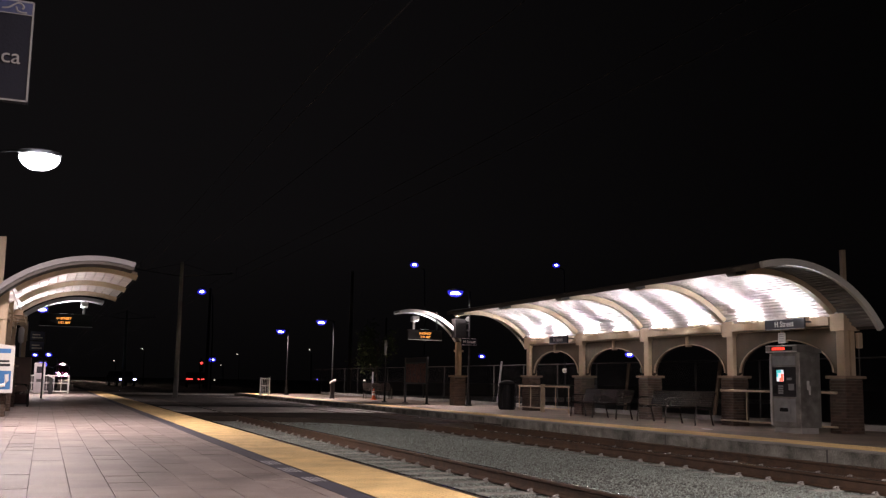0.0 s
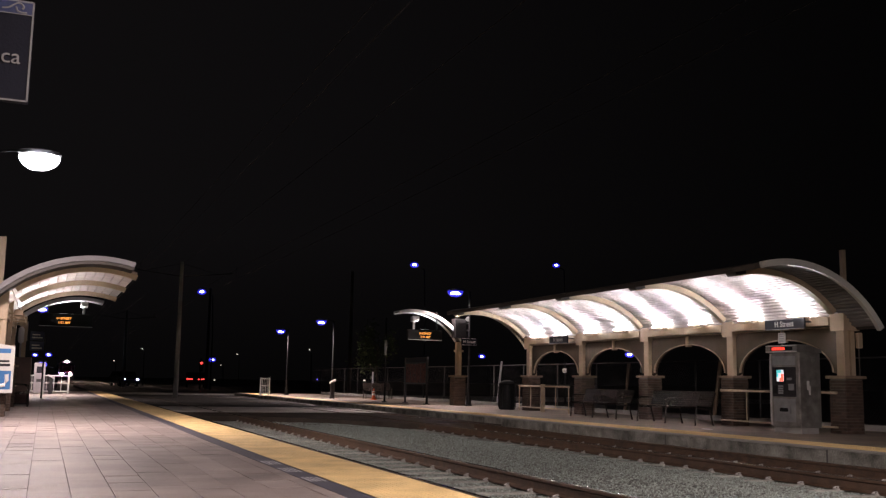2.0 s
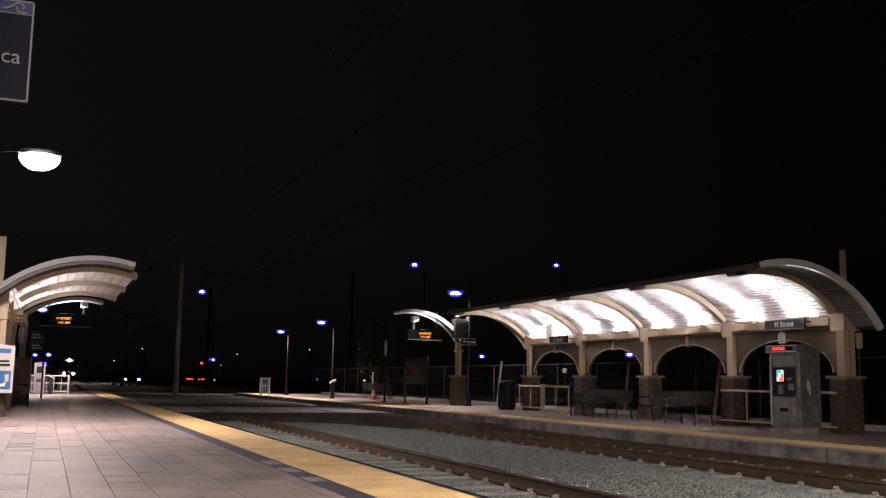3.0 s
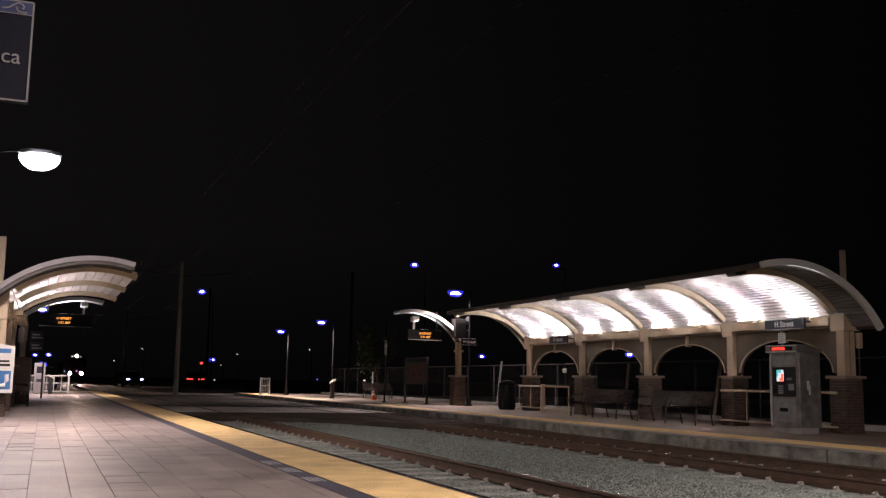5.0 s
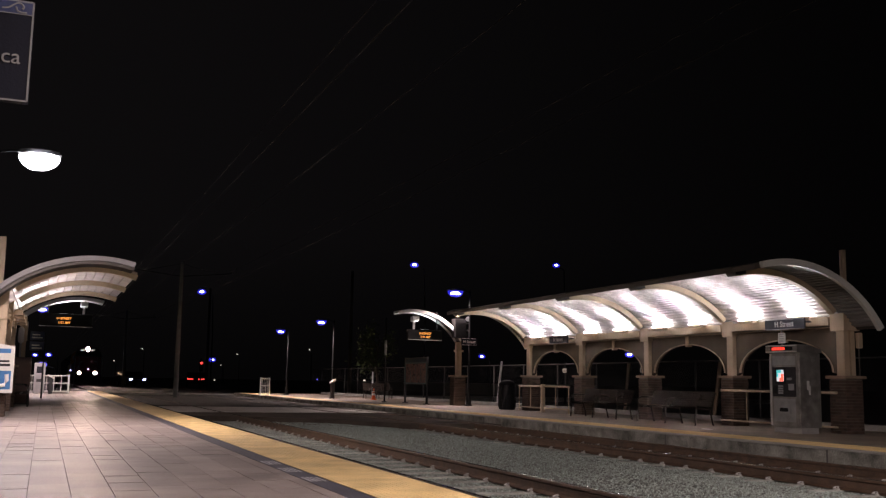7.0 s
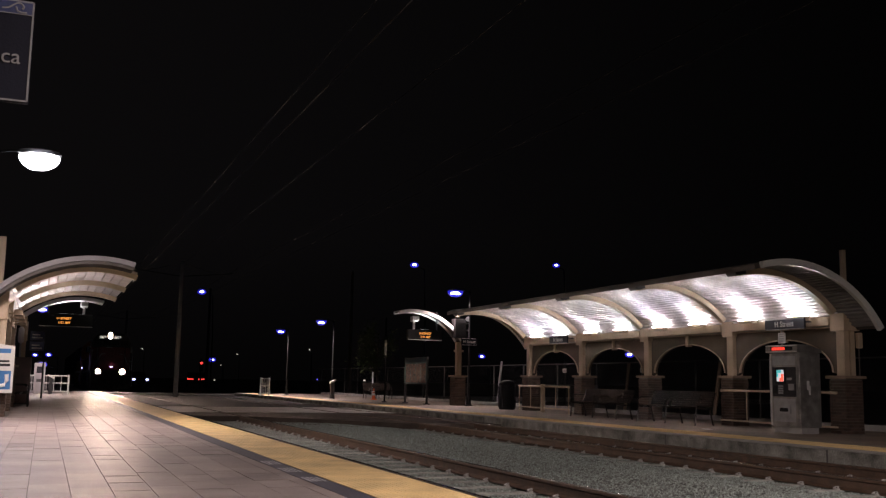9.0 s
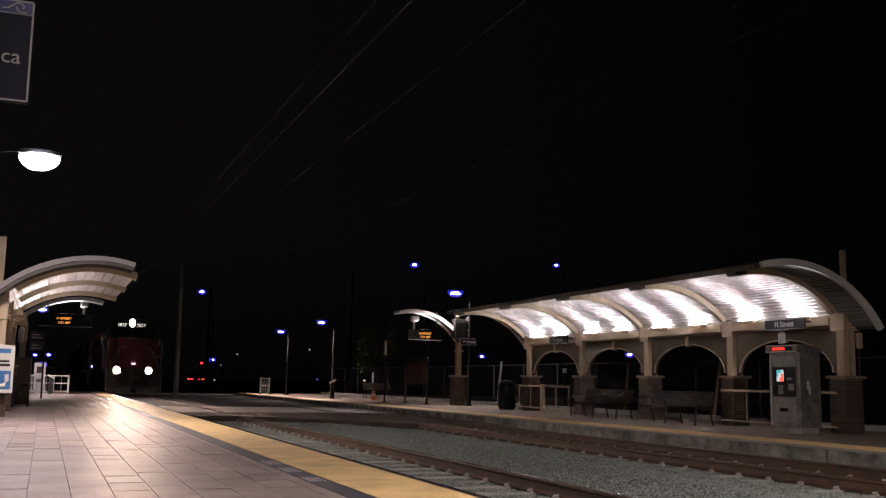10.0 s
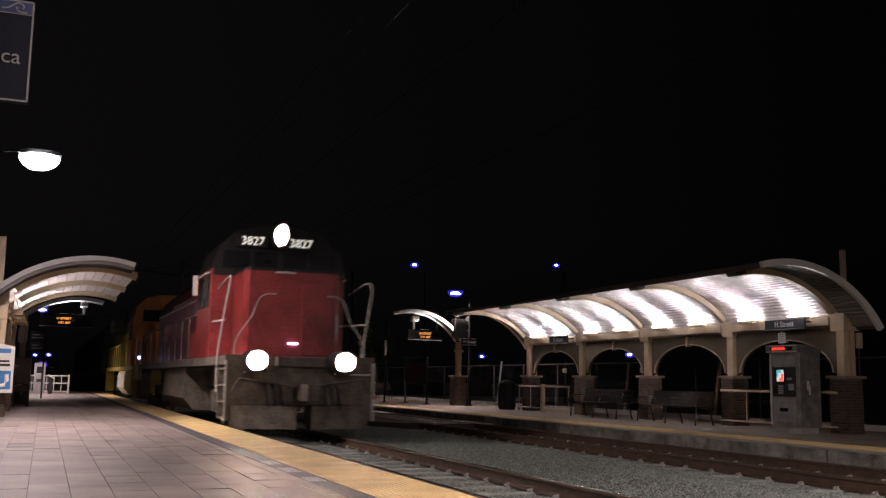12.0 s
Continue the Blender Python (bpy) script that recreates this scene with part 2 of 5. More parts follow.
slab("ground", -900, 900, -300, 1500, -1.2, BED_Z - 0.03, M_EARTH, "dark bare ground reaching to the night horizon")
slab("ballast_bed", EDGE_A + 0.02, EDGE_B - 0.02, -30, 330, -1.0, BED_Z, M_BALLAST, "grey crushed stone ballast under two tracks", "ballast")
slab("platform_near_base", -6, EDGE_A, -25, PLAT_END, -0.7, -0.03, M_KERB, "stained concrete platform body with vertical edge", "platform")
slab("paving_bed", -6, 2.412, -25, PLAT_END, -0.029, -0.010, M_JOINT, "dark joints between the platform pavers", "paving")
slab("platform_far_base", EDGE_B, 19.0, -25, PLAT_END, -0.7, -0.03, M_KERB, "stained concrete platform body with vertical edge", "platform")
slab("crossing_slab", EDGE_A + 0.004, EDGE_B - 0.004, XING[0], XING[1], -0.5, RAIL_Z - 0.012, M_CROSS, "pale concrete walkway panels across two tracks", "crossing")
slab("road", EDGE_A + 0.004, 40, PLAT_END + 4, PLAT_END + 64, -0.6, RAIL_Z - 0.012, M_ASPHALT, "dark asphalt street crossing the tracks", "road")
slab("road_west", -60, EDGE_A, PLAT_END + 4, PLAT_END + 20, -0.6, RAIL_Z - 0.014, M_ASPHALT, "dark asphalt street beside the platform", "road")
tagged(part("crossing_apron", prism([(EDGE_A + 0.004, 31.6), (TRACK_A + 1.2, 30.8), (TRACK_B - 1.2, 26.4), (EDGE_B - 0.004, 25.6), (EDGE_B - 0.004, XING[0] - 0.004), (EDGE_A + 0.004, XING[0] - 0.004)], "z", -0.5, RAIL_Z - 0.02), M_APRON), "worn brown asphalt apron before the crossing", "road", kind="structure")
slab("crossing_asphalt", EDGE_A + 0.004, EDGE_B - 0.004, XING[1] + 0.004, PLAT_END, -0.55, RAIL_Z - 0.016, M_ASPHALT, "dark asphalt infill between the rails", "road")


# ---- tracks ----
def rail_profile():
    w, h = 0.075, 0.17
    half = [(0.075, 0), (0.075, 0.012), (0.012, 0.035), (0.010, 0.125), (0.036, 0.135), (0.036, 0.162), (0.030, 0.170)]
    return [(-x, z) for x, z in half] + [(x, z) for x, z in half[::-1]]


def railway_track(xc, label, last):
    t = thing("railway_track", label, "railway track", pose(xc, 0, RAIL_Z), "tracks", "structure")
    for s in (-1, 1):
        x = s * 0.7535
        r = part("rail", prism([(x + u, v - 0.17) for u, v in rail_profile()], "y", -30, 420), M_RAILSIDE, t, "rust-brown steel rail")
        part("rail_head", boxes((x - 0.031, x + 0.031, -30, 420, 0.0005, 0.0035)), M_RAILTOP, r, "bright worn running surface")
    tie = mesh_of("tie", prism([(-1.28, -0.30), (1.28, -0.30), (1.26, -0.172), (-1.26, -0.172)], "y", -0.085, 0.085), M_TIE)
    clip_bm = boxes((-0.025, 0.025, -0.04, 0.04, 0, 0.018))
    tube([(-0.02, -0.035, 0.02), (0.02, -0.025, 0.036), (0.03, 0, 0.04), (0.02, 0.025, 0.036), (-0.02, 0.035, 0.02)], 0.008, clip_bm, 5)
    clip = mesh_of("clip", clip_bm, M_CLIP)
    y = 3.1
    while y < last:
        piece("tie", tie, t, pose(rnd.uniform(-0.02, 0.02), y, 0, 0, 0, rnd.uniform(-0.5, 0.5)))
        for s in (-1, 1):
            for q in (-1, 1):
                piece("rail_clip", clip, t, pose(s * 0.7535 + q * 0.10, y, -0.172, 0, 0, 0 if q < 0 else 180))
        y += 0.66
    bm = bmesh.new()
    y = PLAT_END + 65
    while y < 200:
        box(bm, -1.28, 1.28, y - 0.12, y + 0.12, -0.30, -0.172)
        y += 0.66
    tagged(part("far_ties", bm, M_TIE, t), kind="stuff")
    return t


railway_track(TRACK_A, "railway track with rusty rails on concrete ties beside the near platform", 31.0)
railway_track(TRACK_B, "railway track with rusty rails beside the sheltered platform", 26.2)


def ballast_stones():
    verts, faces = [], []
    r = np.random.RandomState(3)
    def add(n, x0, x1, y0, y1, lo, hi):
        for _ in range(n):
            x, y = r.uniform(x0, x1), y0 + (y1 - y0) * r.rand() ** 1.5
            if abs(abs(x - TRACK_A) - 0.7535) < 0.11 or abs(abs(x - TRACK_B) - 0.7535) < 0.11:
                continue
            s = r.uniform(lo, hi)
            b = len(verts)
            top = BED_Z + (0.010 if abs(x - TRACK_A) < 1.34 or abs(x - TRACK_B) < 1.34 else 0.02 + 0.05 * math.exp(-((x - 7.8) / 1.0) ** 2))
            q = r.uniform(0.6, 1.2, (6, 3)) * s
            for k, (a, c, e) in enumerate(((1, 0, 0), (0, 1, 0), (-1, 0, 0), (0, -1, 0), (0, 0, 1), (0, 0, -1))):
                verts.append((x + a * q[k][0] + 0.3 * (q[k][1] - s), y + c * q[k][1] + 0.3 * (q[k][2] - s), top + e * q[k][2] * 0.8))
            for i in range(4):
                j = (i + 1) % 4
                faces.append((b + i, b + j, b + 4))
                faces.append((b + j, b + i, b + 5))
    add(118000, EDGE_A + 0.05, EDGE_B - 0.05, 5, 33, 0.007, 0.017)
    me = bpy.data.meshes.new("ballast_stones")
    me.from_pydata(verts, [], faces)
    me.materials.append(M_STONE)
    tagged(new("ballast_stones", me), "loose grey crushed stone between the rails", "ballast", kind="stuff")


ballast_stones()


# ---- shelters ----
ARC_R, ARC_Z = 2.84, 0.726
TIP, EAVE = radians(-15.2), radians(57.3)      # from the crown, towards the track and towards the back


def arc(r, a0=TIP, a1=EAVE, n=22):
    return [(r * math.sin(a0 + (a1 - a0) * i / n), ARC_Z + r * math.cos(a0 + (a1 - a0) * i / n)) for i in range(n + 1)]


def band(r0, r1, y0, y1, a0=TIP, a1=EAVE, n=22):
    return prism(arc(r1, a0, a1, n) + arc(r0, a0, a1, n)[::-1], "y", y0, y1)


ARCH_H = 0.77           # rise of the arches above their springing
PIER = 2.23             # from the crown line to the pier


def brick_pier(owner, y):
    p = part("pier", boxes((PIER - 0.23, PIER + 0.23, y - 0.23, y + 0.23, 0, 1.19)), M_MORTAR, owner, "brown brick pier")
    me = mesh_of("brick", boxes((-0.098, 0.098, -0.028, 0.028, -0.029, 0.029)), M_BRICK)
    for row in range(17):
        z = 0.035 + row * 0.068
        for k in range(3):
            if row % 2 == 0:
                u = -0.157 + k * 0.157
                ww = 0.76
            else:
                u = (-0.196, 0.0, 0.196)[k]
                ww = 0.38 if k != 1 else 1.55
            piece("brick", me, p, pose(PIER - 0.222, y + u, z, 0, 0, 90) @ Matrix.Diagonal((ww, 1, 1, 1)))
            piece("brick", me, p, pose(PIER + u, y - 0.222, z) @ Matrix.Diagonal((ww, 1, 1, 1)))
    part("pier_cap", boxes((PIER - 0.30, PIER + 0.30, y - 0.30, y + 0.30, 1.19, 1.255), bevel=0.012), M_CAP, owner, "tan stone cap")


def roof_z(x):
    """The underside of the decking at x from the crown line."""
    return max(2.32, ARC_Z + math.sqrt(max(0.0, (ARC_R - 0.065) ** 2 - x * x)))


def column(owner, y, lip=0.20):
    bm = boxes((PIER - 0.15, PIER - 0.03, y - 0.15, y + 0.09, 1.255, 2.30), (PIER + 0.03, PIER + 0.15, y - 0.15, y + 0.09, 1.255, 2.30),
               (PIER - 0.03, PIER + 0.03, y - 0.10, y + 0.04, 1.255, 2.30), bevel=0.006)
    part("column", bm, M_BEIGE, owner)
    part("column_head", prism([(PIER - lip, 2.24), (PIER + 0.24, 2.24), (PIER + 0.24, roof_z(PIER + 0.24)), (PIER - lip, roof_z(PIER - lip))], "y", y - 0.21, y + 0.21), M_BEIGE, owner)


def arch_wall(owner, y0, y1):
    """The stucco wall between two columns, open below a round arch, with a keystone."""
    a, b, c = y0 + 0.10, y1 - 0.16, (y0 + y1) / 2
    r = (b - a) / 2 - 0.17
    pts = [(c + r * math.cos(math.pi * i / 24), 1.33 + ARCH_H * math.sin(math.pi * i / 24)) for i in range(25)]
    part("arch_wall", prism([(b, 1.26), (b, 2.34), (a, 2.34), (a, 1.26)] + pts[::-1], "x", PIER - 0.05, PIER + 0.05), M_STUCCO, owner, "brown stucco arch wall")
    bm = bmesh.new()
    inner = [(c + (r - 0.014) * math.cos(math.pi * i / 24), 1.33 + (ARCH_H - 0.014) * math.sin(math.pi * i / 24)) for i in range(25)]
    outer = [(c + (r + 0.010) * math.cos(math.pi * i / 24), 1.33 + (ARCH_H + 0.010) * math.sin(math.pi * i / 24)) for i in range(25)]
    part("arch_trim", prism(outer + inner[::-1], "x", PIER - 0.075, PIER - 0.02, bm), M_BEIGE, owner, "tan arch trim")
    part("keystone", boxes((PIER - 0.095, PIER + 0.06, c - 0.045, c + 0.045, 1.33 + ARCH_H - 0.06, 2.40), bevel=0.006), M_BEIGE, owner)
    part("beam", boxes((PIER - 0.12, PIER + 0.12, y0 + 0.215, y1 - 0.215, 2.345, min(2.62, roof_z(PIER + 0.12) + 0.0)), bevel=0.008), M_BEIGE, owner)


def decking(owner, y0, y1, n=34, material=None, flutes=((0.0, 0.0), (0.32, 0.0), (0.42, 0.035), (0.90, 0.035))):
    """Ribbed white decking whose flutes run along the tracks, bent over the arch."""
    prof_low, prof_high = [], []
    for i in range(n):
        for k, dr in flutes:
            a = TIP + 0.03 + (EAVE - TIP - 0.06) * (i + k) / n
            prof_low.append(((ARC_R - 0.065 + dr) * math.sin(a), ARC_Z + (ARC_R - 0.065 + dr) * math.cos(a)))
    for q in range(40):
        a = EAVE - 0.03 - (EAVE - TIP - 0.06) * q / 39
        prof_high.append((ARC_R * math.sin(a) * 0.998, ARC_Z + ARC_R * math.cos(a) * 0.998))
    part("roof_decking", prism(prof_low + prof_high, "y", y0, y1), material or M_DECK, owner, "darker ribbed decking of the overhang" if material in (M_SOFFIT, M_GUTTER) else "white ribbed roof decking")


def uplight(owner, y, watts, side, xc, base_y, shielded=False):
    """A trough lamp on the beam that washes the decking."""
    up = 0.0 if shielded else 0.12
    if shielded:
        part("uplight", boxes((PIER - 0.46, PIER - 0.44, y - 0.28, y + 0.28, 2.40, 2.53), (PIER - 0.30, PIER - 0.28, y - 0.28, y + 0.28, 2.40, 2.53), (PIER - 0.44, PIER - 0.30, y - 0.28, y - 0.26, 2.40, 2.53), (PIER - 0.44, PIER - 0.30, y + 0.26, y + 0.28, 2.40, 2.53), (PIER - 0.44, PIER - 0.30, y - 0.26, y + 0.26, 2.40, 2.42), (PIER - 0.28, PIER - 0.12, y - 0.04, y + 0.04, 2.42, 2.46)), M_BEIGE, owner, "tan trough uplight")
    else:
        part("uplight", boxes((PIER - 0.46, PIER - 0.28, y - 0.28, y + 0.28, 2.40 + up, 2.48 + up), (PIER - 0.30, PIER - 0.21, y - 0.04, y + 0.04, 2.42 + up, 2.46 + up), bevel=0.008), M_BEIGE, owner, "tan trough uplight")
    part("lens", boxes((PIER - 0.435, PIER - 0.305, y - 0.255, y + 0.255, *((2.43, 2.45) if shielded else (2.602, 2.62)))), G_TROUGH if shielded else G_TUBE, owner, "glowing uplight lens")
    eye = Vector((xc + side * (PIER - 0.37), base_y + y, 2.54 + up))
    area_lamp("uplight_lamp", look(eye, eye + Vector((side * -0.50, 0, 0.86))), 0.14, watts, (1, 0.93, 0.97), 95, 0.5)


def shelter(xc, y_first, bays, side, label, watts, near_over=0.85, far_over=0.6, lit=True, dark_ends=True):
    s = thing("platform_shelter", label, "shelter", pose(xc, y_first, 0) @ Matrix.Diagonal((side, 1, 1, 1)), "shelters")
    ys = [3.8 * i for i in range(bays + 1)]
    for y in ys:
        brick_pier(s, y)
        column(s, y, 0.20 if dark_ends else 0.16)
        part("rib", band(ARC_R - (0.19 if y == 0 and dark_ends else 0.20), ARC_R - 0.068, y - 0.08, y + 0.08, TIP + 0.02, math.asin((PIER - 0.22) / ARC_R)), M_BEIGE, s, "curved tan roof rib")
        if dark_ends:
            part("rib_end", prism([(p[0], p[1]) for p in arc(ARC_R + 0.02, TIP - 0.05, TIP + 0.07, 4)] + [(p[0], p[1]) for p in arc(ARC_R - 0.17, TIP - 0.02, TIP + 0.07, 4)][::-1], "y", y - 0.16, y + 0.16), M_GUTTER, s, "dark rib end")
    for y0, y1 in zip(ys, ys[1:]):
        arch_wall(s, y0, y1)
        if dark_ends:
            part("ledge", boxes((PIER - 0.24, PIER - 0.125, y0 + 0.215, y1 - 0.215, 2.36, 2.56), bevel=0.008), M_BEIGE, s, "tan ledge beam under the lamps")
        decking(s, y0 + 0.004, y1 - 0.004, *(() if dark_ends else (15, M_DECK_MATT, ((0.0, 0.0), (0.90, 0.0), (0.91, 0.05), (0.985, 0.05)))))
        if lit:
            for k in (0.27, 0.73):
                uplight(s, y0 + (y1 - y0) * k, watts, side, xc, y_first, not dark_ends)
    # the decking of both overhangs is coloured darker than in the bays
    if dark_ends:
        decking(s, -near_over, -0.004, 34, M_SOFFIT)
    else:
        part("roof_decking", band(ARC_R - 0.09, ARC_R - 0.002, -near_over, -0.004), M_GUTTER, s, "dark underside of the overhang")
    decking(s, ys[-1] + 0.004, ys[-1] + far_over, 34, M_GUTTER)
    part("roof_sheet", band(ARC_R + 0.003, ARC_R + 0.03, -near_over, ys[-1] + far_over), M_GUTTER, s, "dark brown roof sheet")
    part("end_fascia", band(ARC_R - (0.085 if dark_ends else 0.02), ARC_R + (0.045 if dark_ends else 0.095), -near_over - 0.10, -near_over - 0.004), M_FASCIA if dark_ends else M_GREYFASCIA, s, "pale grey curved end fascia")
    part("end_fascia", band(ARC_R - 0.085, ARC_R + 0.045, ys[-1] + far_over + 0.004, ys[-1] + far_over + 0.10), M_FASCIA, s, "pale grey curved end fascia")
    if not dark_ends:
        part("edge_band", band(ARC_R - 0.10, ARC_R - 0.024, -near_over - 0.06, -near_over - 0.004), M_GUTTER, s, "dark band under the fascia")
    if dark_ends:
        part("front_gutter", prism([(p[0], p[1]) for p in arc(ARC_R + 0.035, TIP - 0.045, TIP + 0.0, 3)] + [(p[0], p[1]) for p in arc(ARC_R - 0.08, TIP - 0.045, TIP, 3)][::-1], "y", -near_over, ys[-1] + far_over), M_GUTTER, s, "dark brown edge gutter")
    if dark_ends:
        part("back_post", boxes((PIER + 0.36, PIER + 0.46, 0.34, 0.44, 0, 4.12), bevel=0.008), M_BEIGE, s, "tan square post rising above the roof")
        part("conduit_box", boxes((PIER + 0.155, PIER + 0.27, -0.26, -0.16, 1.86, 2.20), bevel=0.015), M_BEIGE, s, "tan box on the end column")
        part("conduit", tube([(PIER + 0.21, -0.20, 1.86), (PIER + 0.21, -0.20, 1.255)], 0.016), M_GUTTER, s, "thin dark conduit")
    else:
        part("back_post", boxes((PIER + 0.02, PIER + 0.18, 0.62, 0.79, 0, 4.27), bevel=0.008), M_BEIGE, s, "tan square post rising above the roof")
    return s


shelter(14.14, 17.0, 4, 1, "arched platform shelter with brick piers and glowing white roof", 92)
PIER, ARC_R, ARC_Z, TIP, EAVE = 2.05, 3.11, 0.55, radians(-19.7), radians(48)
shelter(1.014, 25.2, 2, -1, "arched platform shelter with tan ribs beside the near track", 30, dark_ends=False)
PIER, ARC_R, ARC_Z, TIP, EAVE = 2.32, 2.55, 1.0, radians(-17), radians(60)


def short_canopy(xc, y, side, label, lift=0.33, shift=0.0):
    """One brick pier with a short arched roof on two ribs."""
    s = thing("platform_canopy", label, "canopy", pose(xc, y, 0) @ Matrix.Diagonal((side, 1, 1, 1)), "canopies")
    brick_pier(s, 0)
    column(s, 0)
    for ob in s.children:
        slim = 1.05 if ob.name.startswith("pier") else 0.72
        ob.matrix_basis = pose(PIER + shift, 0, 0) @ Matrix.Diagonal((slim, slim, 1, 1)) @ pose(-PIER, 0, 0)
    part("end_fascia", band(ARC_R - 0.08, ARC_R + 0.05, -0.36, -0.28), M_WHITE, s, "white curved end fascia")
    part("end_fascia", band(ARC_R - 0.08, ARC_R + 0.05, 0.28, 0.36), M_WHITE, s, "white curved end fascia")
    part("roof_sheet", band(ARC_R - 0.02, ARC_R + 0.03, -0.275, 0.275), M_GUTTER, s, "dark roof sheet")
    for ob in s.children:
        if ob.name.split(".")[0] in ("end_fascia", "roof_sheet", "rib"):
            ob.location.z = lift
    part("riser", boxes((PIER + shift - 0.10, PIER + shift + 0.10, -0.10, 0.10, roof_z(PIER) - 0.1, roof_z(PIER) + lift)), M_BEIGE, s)
    return s


short_canopy(14.05, 38.6, 1, "short arched canopy on one brick pier over the far platform", shift=-0.2)
PIER, ARC_R, ARC_Z, TIP, EAVE = 1.98, 3.2, 0.41, radians(-16), radians(41)
short_canopy(1.15, 41.0, -1, "short arched canopy on one brick pier over the near platform")

# ---- lamp posts ----
def lamp_post(x, y, h, arm, watts, size=0.5, lens=None, color=(1, 0.795, 0.76), label="tall dark lamp post with glowing shoebox head", group="platform lamps"):
    """A post with an arm along x and a flat lamp head. The head hangs at (x, y, h)."""
    steel = M_POLE
    t = thing("lamp_post", label, "lamp post", pose(x - arm, y, 0), group)
    part("base", lathe([(0.16, 0), (0.16, 0.03), (0.11, 0.06), (0.09, 0.35), (0.07, 0.4)], sides=12), steel, t)
    part("pole", tube([(0, 0, 0.3), (0, 0, h * 0.5), (0, 0, h + 0.05)], 0.05, radius_end=0.038), steel, t)
    part("arm", tube([(0, 0, h - 0.05), (arm * 0.5, 0, h + 0.07), (arm * 0.85, 0, h + 0.05)], 0.022), steel, t)
    w = size / 2
    head = part("lamp_head", prism([(arm - w, h), (arm + w, h), (arm + w * 0.9, h + 0.06), (arm + w * 0.4, h + 0.09), (arm - w * 0.4, h + 0.09), (arm - w * 0.9, h + 0.06)], "y", -w * 0.75, w * 0.75), M_DARKSTEEL, t, "flat dark lamp head")
    part("lens", lathe([(w * 0.95, 0.002), (w * 0.96, -0.06), (w * 0.80, -0.16), (w * 0.50, -0.23), (w * 0.15, -0.255)], sides=28, m=pose(arm, 0, h)), lens or G_LAMP, head, "glowing bulge, lens or lamp halo", True)
    # in the halo colour the bulge is lamp glare; the core sits before it
    if lens:
        q, to = 0.66 * w, Vector((-x, -y)).normalized() * 0.66 * w
        part("bulb", lathe([(q * 0.3, -0.11), (q * 0.85, -0.09), (q, -0.05), (q * 0.7, 0.0), (q * 0.2, 0.03)], sides=14, m=pose(arm + to.x, to.y, h - 0.07)), G_CORE, head, "bright lamp bulb", True)
    if watts:
        area_lamp("street_lamp_light", pose(x, y, h - 0.28), size * 0.8, watts, color, 150 if lens else 180)
    return t


lamp_post(-0.35, 20.0, 5.10, 1.0, 800, 0.76)
# unseen post, added to light the near platform and the train front
lamp_post(3.6, 2.6, 5.3, 4.1, 1080, 0.80)
lamp_post(15.75, 38.0, 4.75, -0.66, 360, 0.68, G_HALO)
# unseen post, added to light the ballast and the far platform edge
lamp_post(11.2, 4.5, 5.6, -4.0, 400, 0.6)
lamp_post(13.52, 51.2, 4.1, -0.7, 430, 0.55, G_HALO)
lamp_post(13.75, 62.0, 4.05, -0.5, 460, 0.6, G_HALO)
lamp_post(-0.29, 53.0, 4.30, 0.9, 480, 0.6, G_HALO)
lamp_post(-1.77, 76.0, 4.86, 0.6, 0, 0.6, G_HALO)


def street_light(x, y, h, size, lens=None, label="tall street light far off with bluish lamp"):
    t = thing("street_light", label, "street light", pose(x, y, BED_Z - 0.03), "far street lights")
    part("pole", tube([(size * 1.4, 0, 0), (size * 1.4, 0, h * 0.6), (size * 1.2, 0, h + 0.1), (0, 0, h + 0.36)], 0.07, radius_end=0.04, sides=6), M_DARKSTEEL, t)
    part("lamp_head", lathe([(size * 0.3, 0), (size * 0.55, 0.03), (size * 0.3, 0.12 * size + 0.05)], sides=10, m=pose(0, 0.1, h + 0.4 + 0.27 * size)), M_DARKSTEEL, t)
    # the blue globe is the lamp's halo, modelled as a glowing shell
    part("lens", lathe([(size * 0.2, 0.26 * size), (size * 0.42, 0.16 * size), (size * 0.5, 0), (size * 0.45, -0.16 * size), (size * 0.2, -0.3 * size)], sides=14, m=pose(0, 0, h + 0.39)), lens or G_HALO, t, "glowing lamp globe, blue where it stands for the halo", True)
    if not lens:
        part("bulb", lathe([(size * 0.08, -0.14 * size), (size * 0.22, -0.08 * size), (size * 0.24, 0), (size * 0.2, 0.08 * size), (size * 0.08, 0.12 * size)], sides=12, m=pose(*(0.44 * size * Vector((-x, -y)).normalized()), h + 0.38)), G_CORE, t, "bright lamp bulb", True)


street_light(13.3, 94.6, 9.0, 0.85)
street_light(23.4, 64.0, 9.0, 0.62)
street_light(32.0, 59.3, 9.0, 0.50)
street_light(47.0, 105.1, 4.0, 0.80)
street_light(54.1, 84.9, 4.0, 0.95)
street_light(26.0, 168.8, 4.0, 1.25)
street_light(-0.99, 110.0, 3.0, 0.62)
street_light(0.32, 118.0, 3.2, 0.75)
street_light(-0.20, 96.0, 1.9, 0.85)
for x, y, h, s in ((9.2, 150, 3.2, 0.4), (10.5, 150, 4.3, 0.4), (13.0, 150, 5.0, 0.45), (31.0, 190, 3.4, 0.6), (37.5, 210, 6.0, 0.6), (20.2, 80, 3.4, 0.26), (27.5, 175, 0.0, 0.5), (24.0, 165, 1.0, 0.45), (20.8, 79.5, 1.0, 0.24), (30.0, 96, 1.0, 0.42)):
    street_light(x, y, max(h, 0.6), s * 0.55, G_TINY if s > 0.25 else G_FAR, "small distant lamp on a dark pole")


